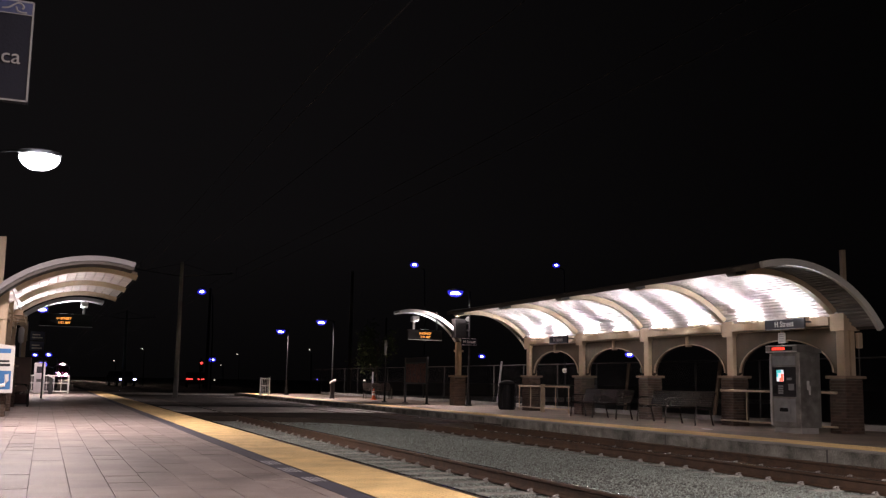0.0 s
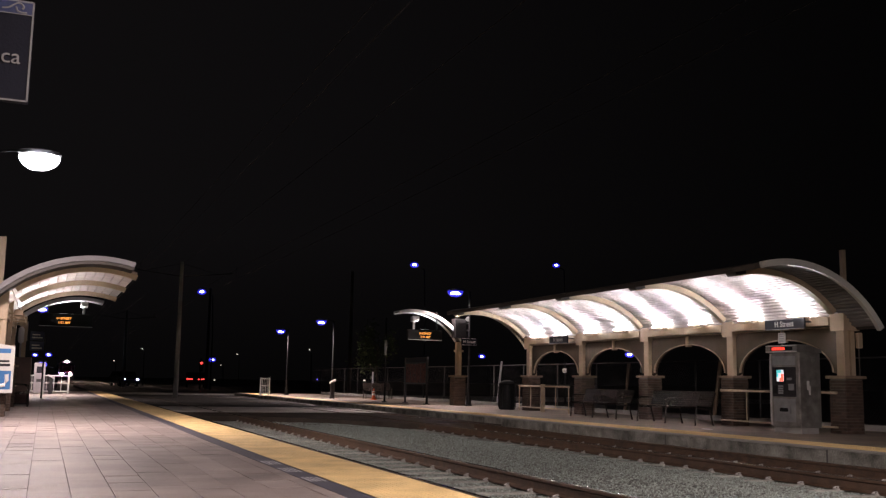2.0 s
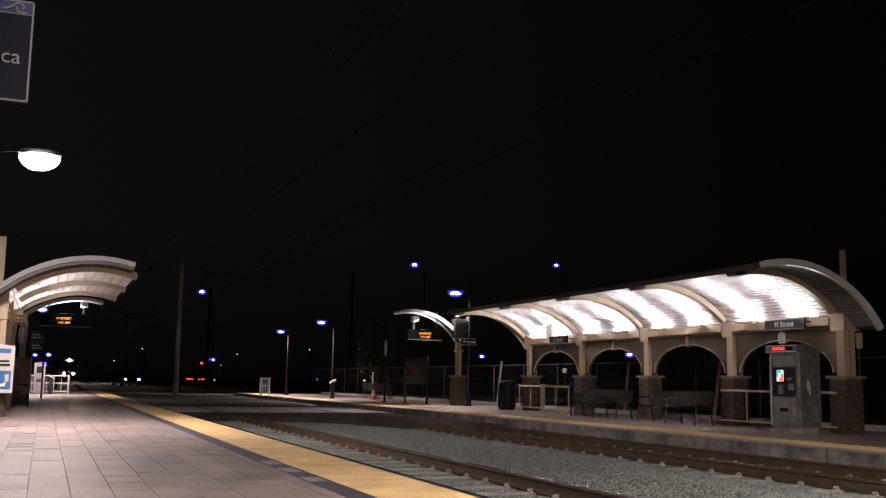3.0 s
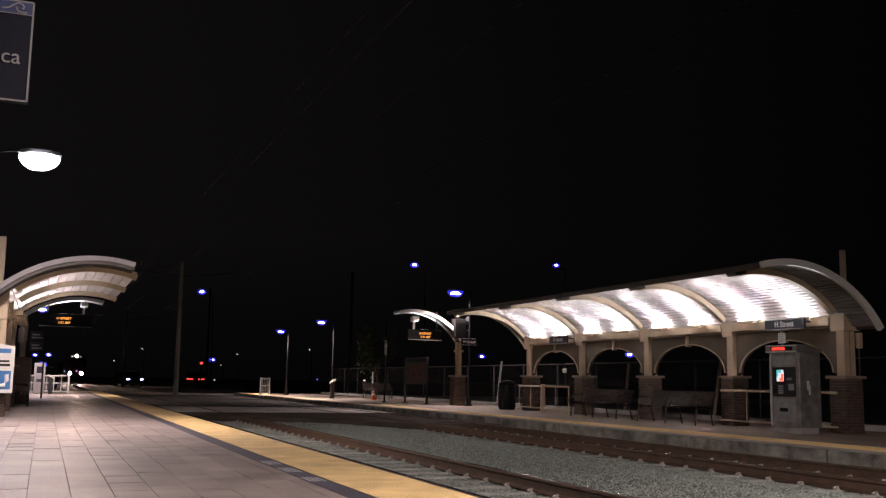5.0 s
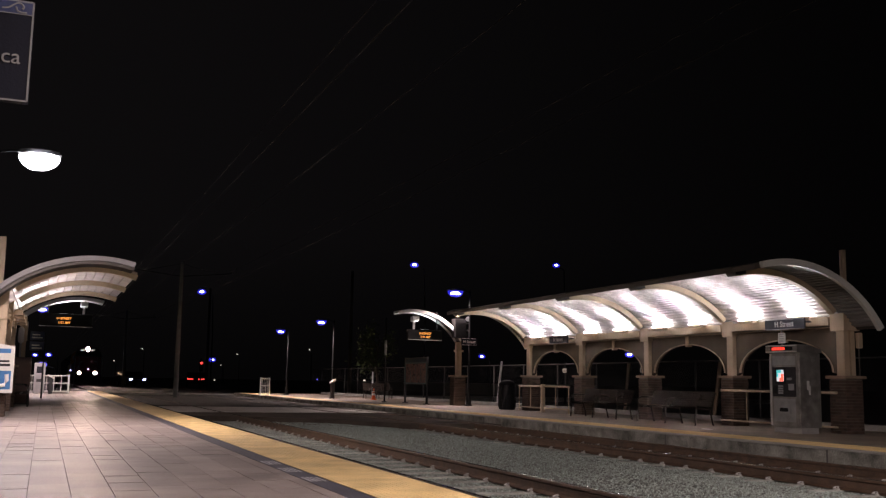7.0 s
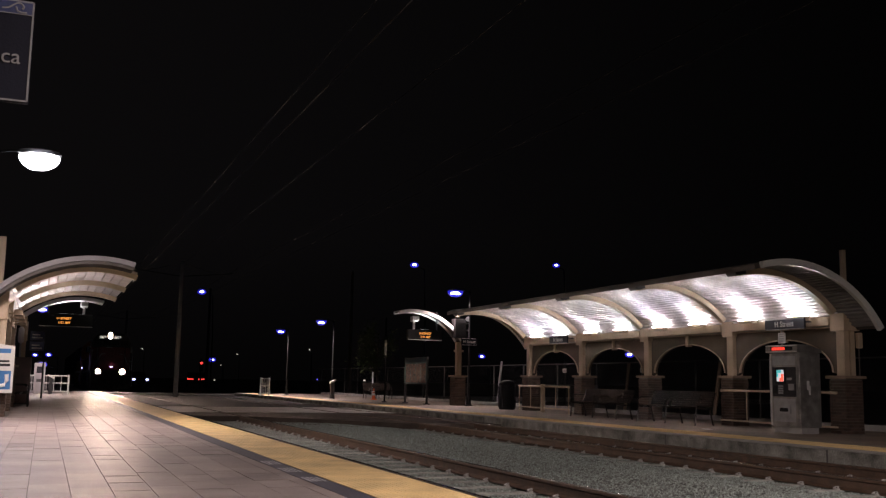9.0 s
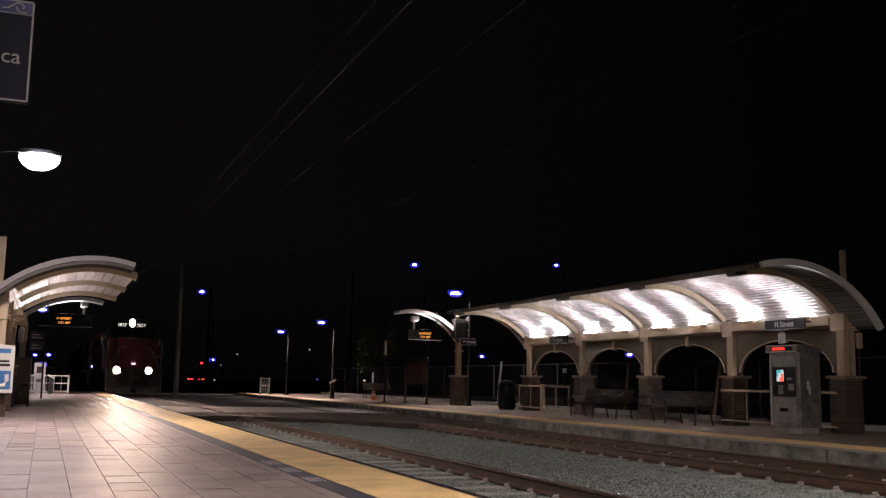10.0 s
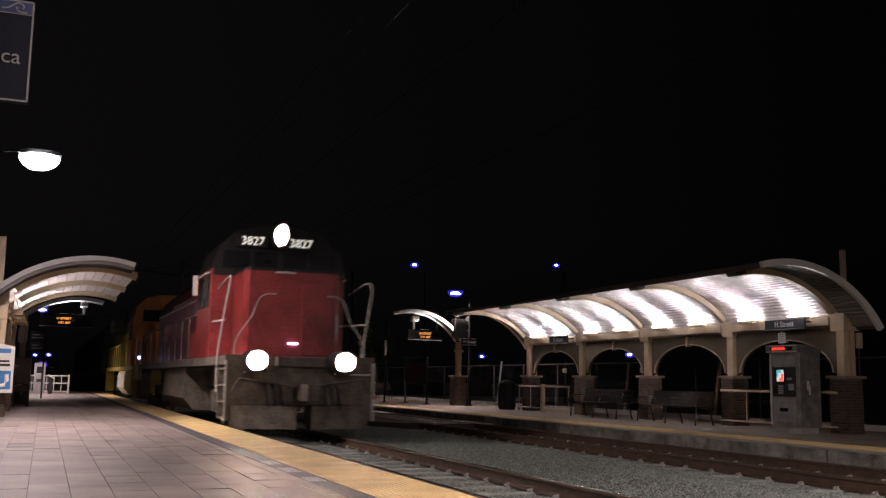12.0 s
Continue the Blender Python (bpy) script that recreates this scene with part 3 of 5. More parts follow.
# ---- overhead line ----
def catenary_pole(x, y, top, label):
    t = thing("catenary_pole", label, "catenary pole", pose(x, y, BED_Z), "catenary poles")
    part("mast", tube([(0, 0, 0), (0, 0, top * 0.5), (0, 0, top)], 0.15, radius_end=0.10, sides=12), M_MAST, t, "tapered galvanised mast", True)
    part("footing", lathe([(0.34, 0), (0.34, 0.10), (0.30, 0.14)], sides=14), M_CONC, t)
    for s in (-1, 1):
        part("bracket_arm", tube([(s * 0.12, 0, top - 0.9), (s * 3.05, 0, top - 0.58)], 0.03), M_DARKSTEEL, t)
        part("dropper", tube([(TRACK_A - x if s < 0 else TRACK_B - x, 0, 7.0 - BED_Z), (TRACK_A - x if s < 0 else TRACK_B - x, 0, 7.8 - BED_Z)], 0.012), M_DARKSTEEL, t)
        part("stay", tube([(s * 0.12, 0, top - 0.15), (s * 2.0, 0, top - 0.62)], 0.015), M_DARKSTEEL, t)
    return t


catenary_pole(7.33, 61.0, 8.3, "grey steel catenary mast between the two tracks")
catenary_pole(7.77, 110.0, 8.3, "grey steel catenary mast farther along the tracks")


def wire(name, x, rows, label):
    pts = []
    for (y0, z0), (y1, z1) in zip(rows, rows[1:]):
        sag = 0.00003 * (y1 - y0) ** 2
        pts += [(x, y0 + (y1 - y0) * i / 10, z0 + (z1 - z0) * i / 10 - sag * 4 * (i / 10) * (1 - i / 10)) for i in range(10)]
    pts.append((x, *rows[-1]))
    tagged(part(name, tube(pts, 0.009, sides=5), M_WIRE), label, "overhead wire", "overhead wires")


M_POINTS = [(-20, 0.0), (61, 0.0), (110, 0.0), (180, 0.0), (320, 0.0)]
wire("contact_wire", TRACK_A, [(y, 7.05) for y, _ in M_POINTS], "thin grey contact wire over the near track")
wire("messenger_wire", TRACK_A, [(y, 7.72) for y, _ in M_POINTS], "thin grey messenger wire over the near track")
wire("contact_wire", TRACK_B, [(y, 7.05) for y, _ in M_POINTS], "thin grey contact wire over the far track")
wire("messenger_wire", TRACK_B, [(y, 7.65) for y, _ in M_POINTS], "thin grey messenger wire over the far track")

wire("feeder_wire", 7.6, [(y, 8.0) for y, _ in M_POINTS], "thin grey feeder wire between the tracks")


# ---- platform furniture ----
def hanging_sign():
    t = thing("direction_sign", "dark navy hanging sign with white border and letters", "sign", pose(-0.27, 6.5, 0))
    part("post", tube([(-1.25, 0.05, 0), (-1.25, 0.05, 3.5)], 0.05), M_DARKSTEEL, t)
    part("bracket", boxes((-1.25, -0.9, 0.02, 0.07, 3.30, 3.36)), M_DARKSTEEL, t)
    panel = part("panel", boxes((-1.05, 0.066, 0.0, 0.05, 2.643, 3.297), bevel=0.006), M_SIGN, t, "navy sign panel")
    bm = boxes((-1.03, 0.055, -0.006, -0.0005, 2.646, 2.656), (-1.03, 0.055, -0.006, -0.0005, 3.284, 3.294), (0.0525, 0.0635, -0.006, -0.0005, 2.650, 3.290), (-1.03, 0.055, -0.006, -0.0005, 3.203, 3.208))
    part("border", bm, M_LETTER, panel, "white border line")
    part("header_band", boxes((-1.03, 0.053, -0.004, -0.0003, 3.209, 3.283)), M_BLUEBAND, panel, "blue band")
    words("ca", 0.135, M_LETTER, panel, pose(-0.052, -0.004, 2.925) @ FACE_NEAR)
    bars = boxes((-1.0, -0.14, -0.006, -0.0005, 2.875, 2.955))
    part("letter_bars", bars, M_WHITE, panel)
    wave = tube(bent([(-0.123, -0.005, 3.232), (-0.085, -0.005, 3.240), (-0.055, -0.005, 3.262), (-0.030, -0.005, 3.276), (-0.008, -0.005, 3.268), (0.002, -0.005, 3.250), (-0.008, -0.005, 3.240)]), 0.006, sides=5)
    tube(bent([(-0.043, -0.005, 3.250), (-0.034, -0.005, 3.226), (-0.012, -0.005, 3.217), (0.022, -0.005, 3.217)]), 0.006, wave, 5)
    part("wave_mark", wave, M_LETTER, panel, "pale wave shape")


M_BLUEBAND = mat("sign_blue_band", (0.035, 0.045, 0.11), 0.45, vary=0.15)
hanging_sign()


def ticket_machine():
    t = thing("ticket_machine", "brushed steel ticket machine with lit screen on the platform", "ticket machine", pose(15.0, 17.38, 0))
    part("plinth", boxes((0.06, 0.52, -0.44, 0.42, 0, 0.13)), M_CONC, t, "grey plinth")
    part("cabinet", boxes((0.02, 0.58, -0.47, 0.46, 0.13, 1.74), bevel=0.012), M_MACHINE, t)
    part("hood", prism([(-0.06, 1.735), (0.60, 1.735), (0.60, 1.80), (0.25, 1.90), (-0.06, 1.90)], "y", -0.50, 0.50), M_MACHINE, t, "steel hood with display slot")
    part("display_slot", boxes((-0.066, -0.061, -0.36, 0.34, 1.775, 1.865)), M_BLACK, t)
    bm = boxes(*[(-0.072, -0.067, -0.12 + i * 0.052, -0.082 + i * 0.052, 1.79, 1.85) for i in range(8)])
    part("display_bars", bm, G_TVMRED, t, "red scrolling display")
    part("hood_trim", boxes((-0.068, -0.0605, -0.49, 0.49, 1.872, 1.892), (-0.068, -0.0605, -0.49, 0.49, 1.742, 1.765)), M_FASCIA, t, "pale hood edges")
    # light caught on the corner, painted as a pale strip
    part("lit_corner_strip", boxes((0.004, 0.0195, 0.405, 0.45, 0.16, 1.72)), M_FASCIA, t, "pale strip for the lit corner edge")
    part("lower_plate", boxes((-0.002, 0.0018, -0.34, 0.34, 0.24, 0.74), bevel=0.001), M_STEEL, t, "paler lower panel")
    door = part("front_door", boxes((0.002, 0.019, -0.40, 0.40, 0.18, 1.70), bevel=0.006), M_MACHINE, t)
    part("header_plate", boxes((-0.008, 0.001, -0.36, 0.36, 1.46, 1.66)), M_STEEL, door)
    part("control_panel", boxes((-0.010, 0.001, -0.37, 0.36, 0.78, 1.42)), M_DARKSTEEL, door, "dark control panel")
    part("screen_frame", boxes((-0.016, -0.0105, -0.06, 0.26, 1.06, 1.40), bevel=0.002), M_BLACK, door, "black screen surround")
    scr = part("screen", boxes((-0.022, -0.0165, -0.01, 0.21, 1.11, 1.36), bevel=0.002), G_SCREEN_PALE, door, "glowing coloured screen")
    part("screen_picture", boxes((-0.026, -0.0225, -0.008, 0.07, 1.112, 1.27), (-0.026, -0.0225, 0.075, 0.12, 1.112, 1.19)), G_SCREEN, scr, "red field on the screen")
    part("screen_banner", boxes((-0.026, -0.0225, 0.06, 0.205, 1.29, 1.357), (-0.026, -0.0225, 0.15, 0.205, 1.20, 1.285)), G_TEAL, scr, "teal banner on the screen")
    part("card_slot", boxes((-0.03, -0.011, -0.26, -0.12, 1.14, 1.19)), M_STEEL, door)
    part("coin_plate", boxes((-0.025, -0.011, -0.32, -0.16, 0.92, 1.06)), M_STEEL, door)
    part("keypad", boxes(*[(-0.03, -0.011, 0.02 + i * 0.05, 0.055 + i * 0.05, 0.84 + j * 0.05, 0.875 + j * 0.05) for i in range(3) for j in range(4)]), M_STEEL, door)
    part("note_slot", boxes((-0.028, -0.011, 0.22, 0.33, 0.86, 1.02)), M_BLACK, door)
    part("ticket_tray", prism([(-0.03, 0.42), (0.001, 0.42), (0.001, 0.60), (-0.012, 0.60)], "y", -0.20, 0.18), M_STEEL, door, "steel ticket tray")
    part("tray_mouth", boxes((-0.034, -0.0305, -0.14, 0.12, 0.46, 0.54)), M_BLACK, door)
    part("hinge", tube([(-0.005, 0.44, 0.3), (-0.005, 0.44, 1.65)], 0.012), M_STEEL, t)
    part("pale_smear", boxes((0.20, 0.27, -0.4745, -0.4715, 0.93, 1.13), (0.25, 0.30, -0.4745, -0.4715, 0.83, 1.02)), M_WHITE, t, "pale smear on the machine side")
    m = thing("notice_plate", "small white notice plate on a stem above the machine", "notice", pose(15.18, 17.62, 1.90))
    part("stem", tube([(0, 0, -0.02), (0, 0, 0.36)], 0.012), M_STEEL, m)
    p = part("plate", boxes((-0.012, 0.012, -0.11, 0.11, 0.05, 0.28), bevel=0.003), M_WHITE, m)
    part("print_bars", boxes(*[(-0.016, -0.0125, -0.07, 0.07, 0.09 + 0.05 * i, 0.11 + 0.05 * i) for i in range(4)]), M_STEEL, p)


ticket_machine()


def station_sign(x, y0, y1, z0, z1, text):
    t = thing("station_sign", "navy station name sign with white letters below the roof", "sign", pose(x, (y0 + y1) / 2, z0), "station signs")
    w, h = (y1 - y0) / 2, z1 - z0
    p = part("panel", boxes((-0.02, 0.02, -w, w, 0, h), bevel=0.004), M_SIGNGREY, t)
    part("border", boxes((-0.024, -0.0205, -w + 0.01, w - 0.01, 0.008, 0.018), (-0.024, -0.0205, -w + 0.01, w - 0.01, h - 0.018, h - 0.008)), M_WHITE, p)
    words(text, h * 0.72, M_WHITE, p, pose(-0.024, 0, h * 0.5) @ FACE_WEST)
    for s in (-0.8, 0.8):
        part("hanger", boxes((-0.01, 0.42, s * w - 0.015, s * w + 0.015, h * 0.6, h * 0.6 + 0.03)), M_DARKSTEEL, t)


station_sign(15.84, 17.62, 18.94, 2.30, 2.555, "H Street")
station_sign(15.84, 28.56, 29.8, 2.30, 2.56, "H Street")


def bench(x, y, turn, label="dark perforated metal bench with curved arms on the platform", length=2.6):
    t = thing("bench", label, "bench", pose(x, y, 0, 0, 0, turn), "benches")
    L = length / 2
    for k in range(3):
        a, b = -L + k * length / 3 + 0.01, -L + (k + 1) * length / 3 - 0.01
        seat = part("seat", prism([(-0.22, 0.43), (0.20, 0.40), (0.22, 0.42), (0.0, 0.425), (-0.20, 0.46), (-0.24, 0.45)], "y", a, b), M_BENCH, t)
        back = part("backrest", prism([(0.236, 0.44), (0.362, 0.82), (0.374, 0.82), (0.248, 0.44)], "y", a, a + 0.03), M_BENCH, t, "slatted dark backrest")
        for q in range(7):
            u = q / 6
            x, z = 0.215 + 0.11 * u, 0.465 + 0.325 * u
            part("slat", prism([(x, z), (x + 0.017, z + 0.050), (x + 0.028, z + 0.046), (x + 0.011, z - 0.004)], "y", a, b), M_BENCH, back)
    for y2 in (-L + 0.05, 0.0, L - 0.05):
        part("leg", tube([(-0.24, y2, 0), (-0.22, y2, 0.25), (-0.20, y2, 0.42), (0.2, y2, 0.39), (0.30, y2, 0)], 0.022), M_BENCH, t)
        part("armrest", tube([(-0.20, y2, 0.44), (-0.22, y2, 0.60), (-0.12, y2, 0.66), (0.28, y2, 0.66)], 0.018), M_BENCH, t)
    return t


bench(15.35, 25.75, 0, length=2.7)
bench(15.35, 22.05, 0, length=2.7)
bench(-0.65, 33.9, 180, "dark metal bench beside the near shelter")
bench(17.2, 52.5, 90, "dark metal bench by the fence", 1.6)


def railing(x, y0, y1, label, mid=True):
    t = thing("handrail", label, "railing", pose(x, (y0 + y1) / 2, 0), "railings")
    w = (y1 - y0) / 2
    part("top_rail", tube([(0, -w, 0.88), (0, w, 0.88)], 0.032), M_BEIGE, t, "", True)
    part("bottom_rail", tube([(0, -w, 0.14), (0, w, 0.14)], 0.022), M_BEIGE, t, "", True)
    for k in (-0.5, 0.5):
        part("picket", tube([(0, k * w, 0.14), (0, k * w, 0.88)], 0.016), M_BEIGE, t)
    if mid:
        part("post", boxes((-0.06, 0.06, -0.06, 0.06, 0, 0.95), bevel=0.01), M_BEIGE, t)
    for k in (-1, 1) if mid else ():
        part("end_foot", tube([(0, k * (w - 0.03), 0), (0, k * (w - 0.03), 0.88)], 0.02), M_BEIGE, t)


railing(16.0, 28.75, 32.45, "tan steel railing between two brick piers")
railing(16.05, 16.95, 20.95, "tan steel railing behind the ticket machine", False)


def trash_bin():
    t = thing("trash_bin", "tall black round litter bin with a domed lid", "bin", pose(15.97, 33.4, 0) @ Matrix.Diagonal((0.84, 0.84, 1, 1)))
    part("drum", lathe([(0.33, 0), (0.36, 0.05), (0.36, 0.85), (0.35, 0.9)], sides=24), M_BLACK, t, "", True)
    part("lid", lathe([(0.37, 0.9), (0.37, 0.95), (0.27, 1.04), (0.08, 1.08)], sides=24), M_BLACK, t, "", True)
    for k in range(12):
        a = math.tau * k / 12
        part("slat", boxes((-0.02, 0.02, -0.012, 0.012, 0.08, 0.84)), M_BLACK, t).matrix_basis = pose(0.378 * math.cos(a), 0.378 * math.sin(a), 0, 0, 0, math.degrees(a) + 90)


trash_bin()


def led_sign(xc, y, z, w, tall, text1, text2, tx, cam, watts, label):
    t = thing("led_sign", label, "display sign", pose(xc, y, z), "display signs")
    body = part("housing", boxes((-w, w, 0, 0.22, 0, tall), bevel=0.012), M_BLACK, t, "black display housing")
    part("sill", boxes((-w, w, -0.02, 0.0, 0.0, 0.02)), M_FASCIA, t)
    words(text1, 0.125, G_LED, body, pose(tx, -0.004, tall * 0.62) @ FACE_NEAR, "led_text")
    words(text2, 0.125, G_LED, body, pose(tx, -0.004, tall * 0.30) @ FACE_NEAR, "led_text")
    for s in (-0.7, 0.7):
        part("hanger", tube([(s * w, 0.1, tall), (s * w, 0.1, 1.12 if s < 0 else 1.2)], 0.025), M_DARKSTEEL, t)
    # glow strip and lamp added to brighten the canopy; no such fixture is seen
    part("added_glow_strip", boxes((-w * 0.3, w * 0.3, 0.06, 0.16, tall + 0.001, tall + 0.007)), G_STRIP, t, "added white glow strip on the housing")
    area_lamp("added_canopy_lamp", pose(xc, y + 0.11, z + tall + 0.04, 180), w * 0.6, watts, (1, 0.97, 1.0), 170, 0.08)
    part("camera_bracket", boxes((cam - 0.04, cam + 0.04, 0.02, 0.10, tall, tall + 0.42)), M_WHITE, t)
    part("camera_housing", prism([(-0.22, 0.80), (0.12, 0.76), (0.12, 0.94), (-0.22, 0.98)], "x", cam - 0.13, cam + 0.13), M_WHITE, t, "white box camera")
    return t


led_sign(14.65, 38.55, 2.68, 0.76, 0.44, "H STREET", "1:51 AM", 0.0, -0.5, 34, "black amber-lettered display hung below the far canopy")
led_sign(0.66, 40.95, 2.84, 0.96, 0.5, "H STREET", "1:51 AM", -0.08, 0.62, 46, "black amber-lettered display hung below the near canopy")


def notice_board():
    t = thing("information_panel", "free-standing framed information panel on two dark legs", "information panel", pose(15.4, 41.6, 0))
    for s in (-1, 1):
        part("leg", boxes((-0.04, 0.04, s * 1.38 - 0.04, s * 1.38 + 0.04, 0, 2.05), bevel=0.006), M_DARKSTEEL, t)
        part("foot", boxes((-0.12, 0.12, s * 1.38 - 0.12, s * 1.38 + 0.12, 0, 0.03)), M_DARKSTEEL, t)
    p = part("board", boxes((-0.03, 0.03, -1.33, 1.33, 0.85, 2.03), bevel=0.006), M_DARKSTEEL, t)
    part("header", boxes((-0.036, -0.0305, -1.3, 1.3, 1.82, 2.0)), M_SIGN, p)
    for k in range(4):
        part("poster", boxes((-0.036, -0.0305, -1.27 + k * 0.64, -0.68 + k * 0.64, 0.92, 1.76)), M_POSTER, p, "framed printed notice")


M_POSTER = mat("printed_notice", (0.085, 0.045, 0.04), 0.14, spec=0.7, bump=0.0, vary=0.6, scale=9, fine=40, dirt=(0.25, 0.10, 0.08))
notice_board()


def equipment_box():
    t = thing("equipment_cabinet", "black equipment box with a round loudspeaker on the column", "cabinet", pose(16.04, 38.25, 2.80))
    part("box", boxes((-0.25, 0.25, -0.2, 0.23, 0, 0.80), bevel=0.015), M_BLACK, t)
    part("bracket", boxes((0.25, 0.36, -0.2, -0.14, 0.3, 0.36), (0.25, 0.36, -0.2, -0.14, 0.6, 0.66)), M_DARKSTEEL, t)
    part("louvre", boxes(*[(-0.21, 0.21, -0.212, -0.2005, 0.12 + 0.1 * i, 0.15 + 0.1 * i) for i in range(6)]), M_BLACK, t)
    part("speaker", lathe([(0.04, 0), (0.05, 0.1), (0.10, 0.20), (0.105, 0.22)], sides=16, m=pose(0.29, -0.05, 0.80, 90)), M_STEEL, t, "grey horn loudspeaker")
    part("beacon", lathe([(0.08, 0), (0.08, 0.2), (0.05, 0.24)], sides=12, m=pose(-0.1, -0.05, 0.88)), M_BEIGE, t)
    s = thing("platform_sign", "small navy sign on the lamp post", "sign", pose(16.36, 37.9, 2.5))
    p = part("panel", boxes((-0.36, 0.36, -0.02, 0.02, 0, 0.29), bevel=0.005), M_SIGN, s)
    words("H Street", 0.16, M_WHITE, p, pose(0, -0.024, 0.14) @ FACE_NEAR)
    part("border", boxes((-0.35, 0.35, -0.024, -0.0205, 0.01, 0.02), (-0.35, 0.35, -0.024, -0.0205, 0.27, 0.28)), M_WHITE, p)


equipment_box()


def phone_sign():
    t = thing("phone_panel", "white telephone panel with a blue pictogram on the column", "sign", pose(-0.91, 24.7, 0.55))
    p = part("panel", prism([(-0.30, 0.0), (0.26, 0.0), (0.26, 1.06), (-0.30, 1.14)], "y", -0.04, 0.04), M_FASCIA, t)
    part("blue_field", boxes((-0.28, 0.21, -0.046, -0.0405, 0.08, 0.50)), M_PHONE, p, "blue field")
    part("receiver", tube([(-0.02, -0.05, 0.16), (0.08, -0.05, 0.18), (0.13, -0.05, 0.28), (0.12, -0.05, 0.42)], 0.045, sides=8), M_WHITE, p, "white receiver shape")
    part("text_bars", boxes((-0.2, 0.18, -0.046, -0.0405, 0.60, 0.66), (-0.1, 0.16, -0.046, -0.0405, 0.69, 0.74)), M_DARKSTEEL, p)
    part("header_bar", boxes((-0.2, 0.18, -0.046, -0.0405, 0.90, 1.0)), M_PHONE, p)


M_PHONE = mat("phone_blue", (0.05, 0.18, 0.42), 0.45, vary=0.15)
phone_sign()


def validator(x, y, turn):
    t = thing("ticket_validator", "dark pedestal ticket validator with a pale slanted top", "validator", pose(x, y, 0, 0, 0, turn), "validators")
    part("pedestal", prism([(-0.10, 0), (0.10, 0), (0.10, 0.92), (-0.10, 0.80)], "y", -0.10, 0.10), M_DARKSTEEL, t)
    part("head", prism([(-0.15, 0.78), (0.15, 0.92), (0.15, 1.02), (-0.15, 0.86)], "y", -0.13, 0.13), M_FASCIA, t)


validator(14.15, 50.9, 0)
validator(0.35, 56.0, 180)


def guard_gate(x, y, turn, w, h, label):
    t = thing("barrier_gate", label, "gate", pose(x, y, 0, 0, 0, turn), "barriers")
    for s in (-1, 1):
        part("post", tube([(s * w, 0, 0), (s * w, 0, h)], 0.05), M_WHITE, t)
    for z in (0.12, h * 0.55, h - 0.06):
        part("bar", tube([(-w, 0, z), (w, 0, z)], 0.03), M_WHITE, t)
    n = max(2, int(w * 6))
    for k in range(1, n):
        part("picket", tube([(-w + 2 * w * k / n, 0, 0.12), (-w + 2 * w * k / n, 0, h - 0.06)], 0.016), M_WHITE, t)


guard_gate(12.05, 58.0, 62, 0.9, 1.05, "white painted pedestrian gate at the platform end")
guard_gate(0.15, 57.0, 4, 1.1, 1.0, "white railing across the platform end")


def cone(x, y):
    t = thing("traffic_cone", "orange traffic cone with white bands", "traffic cone", pose(x, y, 0) @ Matrix.Scale(0.78, 4))
    part("base", boxes((-0.18, 0.18, -0.18, 0.18, 0, 0.03), bevel=0.008), M_CONE, t)
    body = part("body", lathe([(0.14, 0.03), (0.03, 0.72), (0.025, 0.73)], sides=16), M_CONE, t, "", True)
    part("white_band", lathe([(0.102, 0.29), (0.079, 0.43)], sides=16), M_WHITE, body)
    part("white_band", lathe([(0.068, 0.50), (0.055, 0.58)], sides=16), M_WHITE, body)


cone(15.8, 48.9)


def platform_clutter():
    k = thing("fare_kiosk", "pale upright fare kiosk farther along the near platform", "kiosk", pose(-0.21, 55.0, 0) @ Matrix.Scale(1.12, 4))
    part("cabinet", boxes((-0.24, 0.24, -0.2, 0.2, 0.05, 1.42), bevel=0.015), M_GREYFASCIA, k)
    part("plinth", boxes((-0.2, 0.2, -0.17, 0.17, 0, 0.05)), M_CONC, k)
    part("screen", boxes((-0.14, 0.14, -0.208, -0.201, 0.95, 1.25)), M_WINDOW_DARK, k)
    part("slot", boxes((-0.12, 0.12, -0.212, -0.201, 0.55, 0.68)), M_DARKSTEEL, k)
    s = thing("route_sign", "blue-grey route sign on a thin post", "sign", pose(-0.36, 45.0, 0))
    part("post", tube([(0.3, 0.05, 0), (0.3, 0.05, 2.8)], 0.035), M_DARKSTEEL, s)
    for z0, z1 in ((2.42, 2.78), (1.98, 2.36)):
        p = part("panel", boxes((-0.28, 0.28, 0, 0.04, z0, z1), bevel=0.006), M_BLUEBAND, s, "blue-grey panel")
        part("text_bars", boxes((-0.2, 0.2, -0.005, -0.0005, z0 + 0.08, z0 + 0.13), (-0.2, 0.1, -0.005, -0.0005, z0 + 0.2, z0 + 0.25)), M_WHITE, p)
    w = thing("white_marker_post", "white rounded marker on a thin post beside the shelter", "marker", pose(-0.88, 40.0, 0))
    part("post", tube([(0, 0, 0), (0, 0, 2.2)], 0.03), M_STEEL, w)
    part("marker", lathe([(0.03, 2.12), (0.10, 2.18), (0.10, 2.66), (0.03, 2.74)], sides=14), M_WHITE, w, "", True)
    v = thing("vending_cabinet", "dark cabinet standing beside the near shelter", "cabinet", pose(-0.72, 36.2, 0))
    part("cabinet", boxes((-0.3, 0.3, -0.35, 0.35, 0.04, 1.55), bevel=0.02), M_RUSTBOX, v)
    part("foot", boxes((-0.25, 0.25, -0.3, 0.3, 0, 0.04)), M_DARKSTEEL, v)


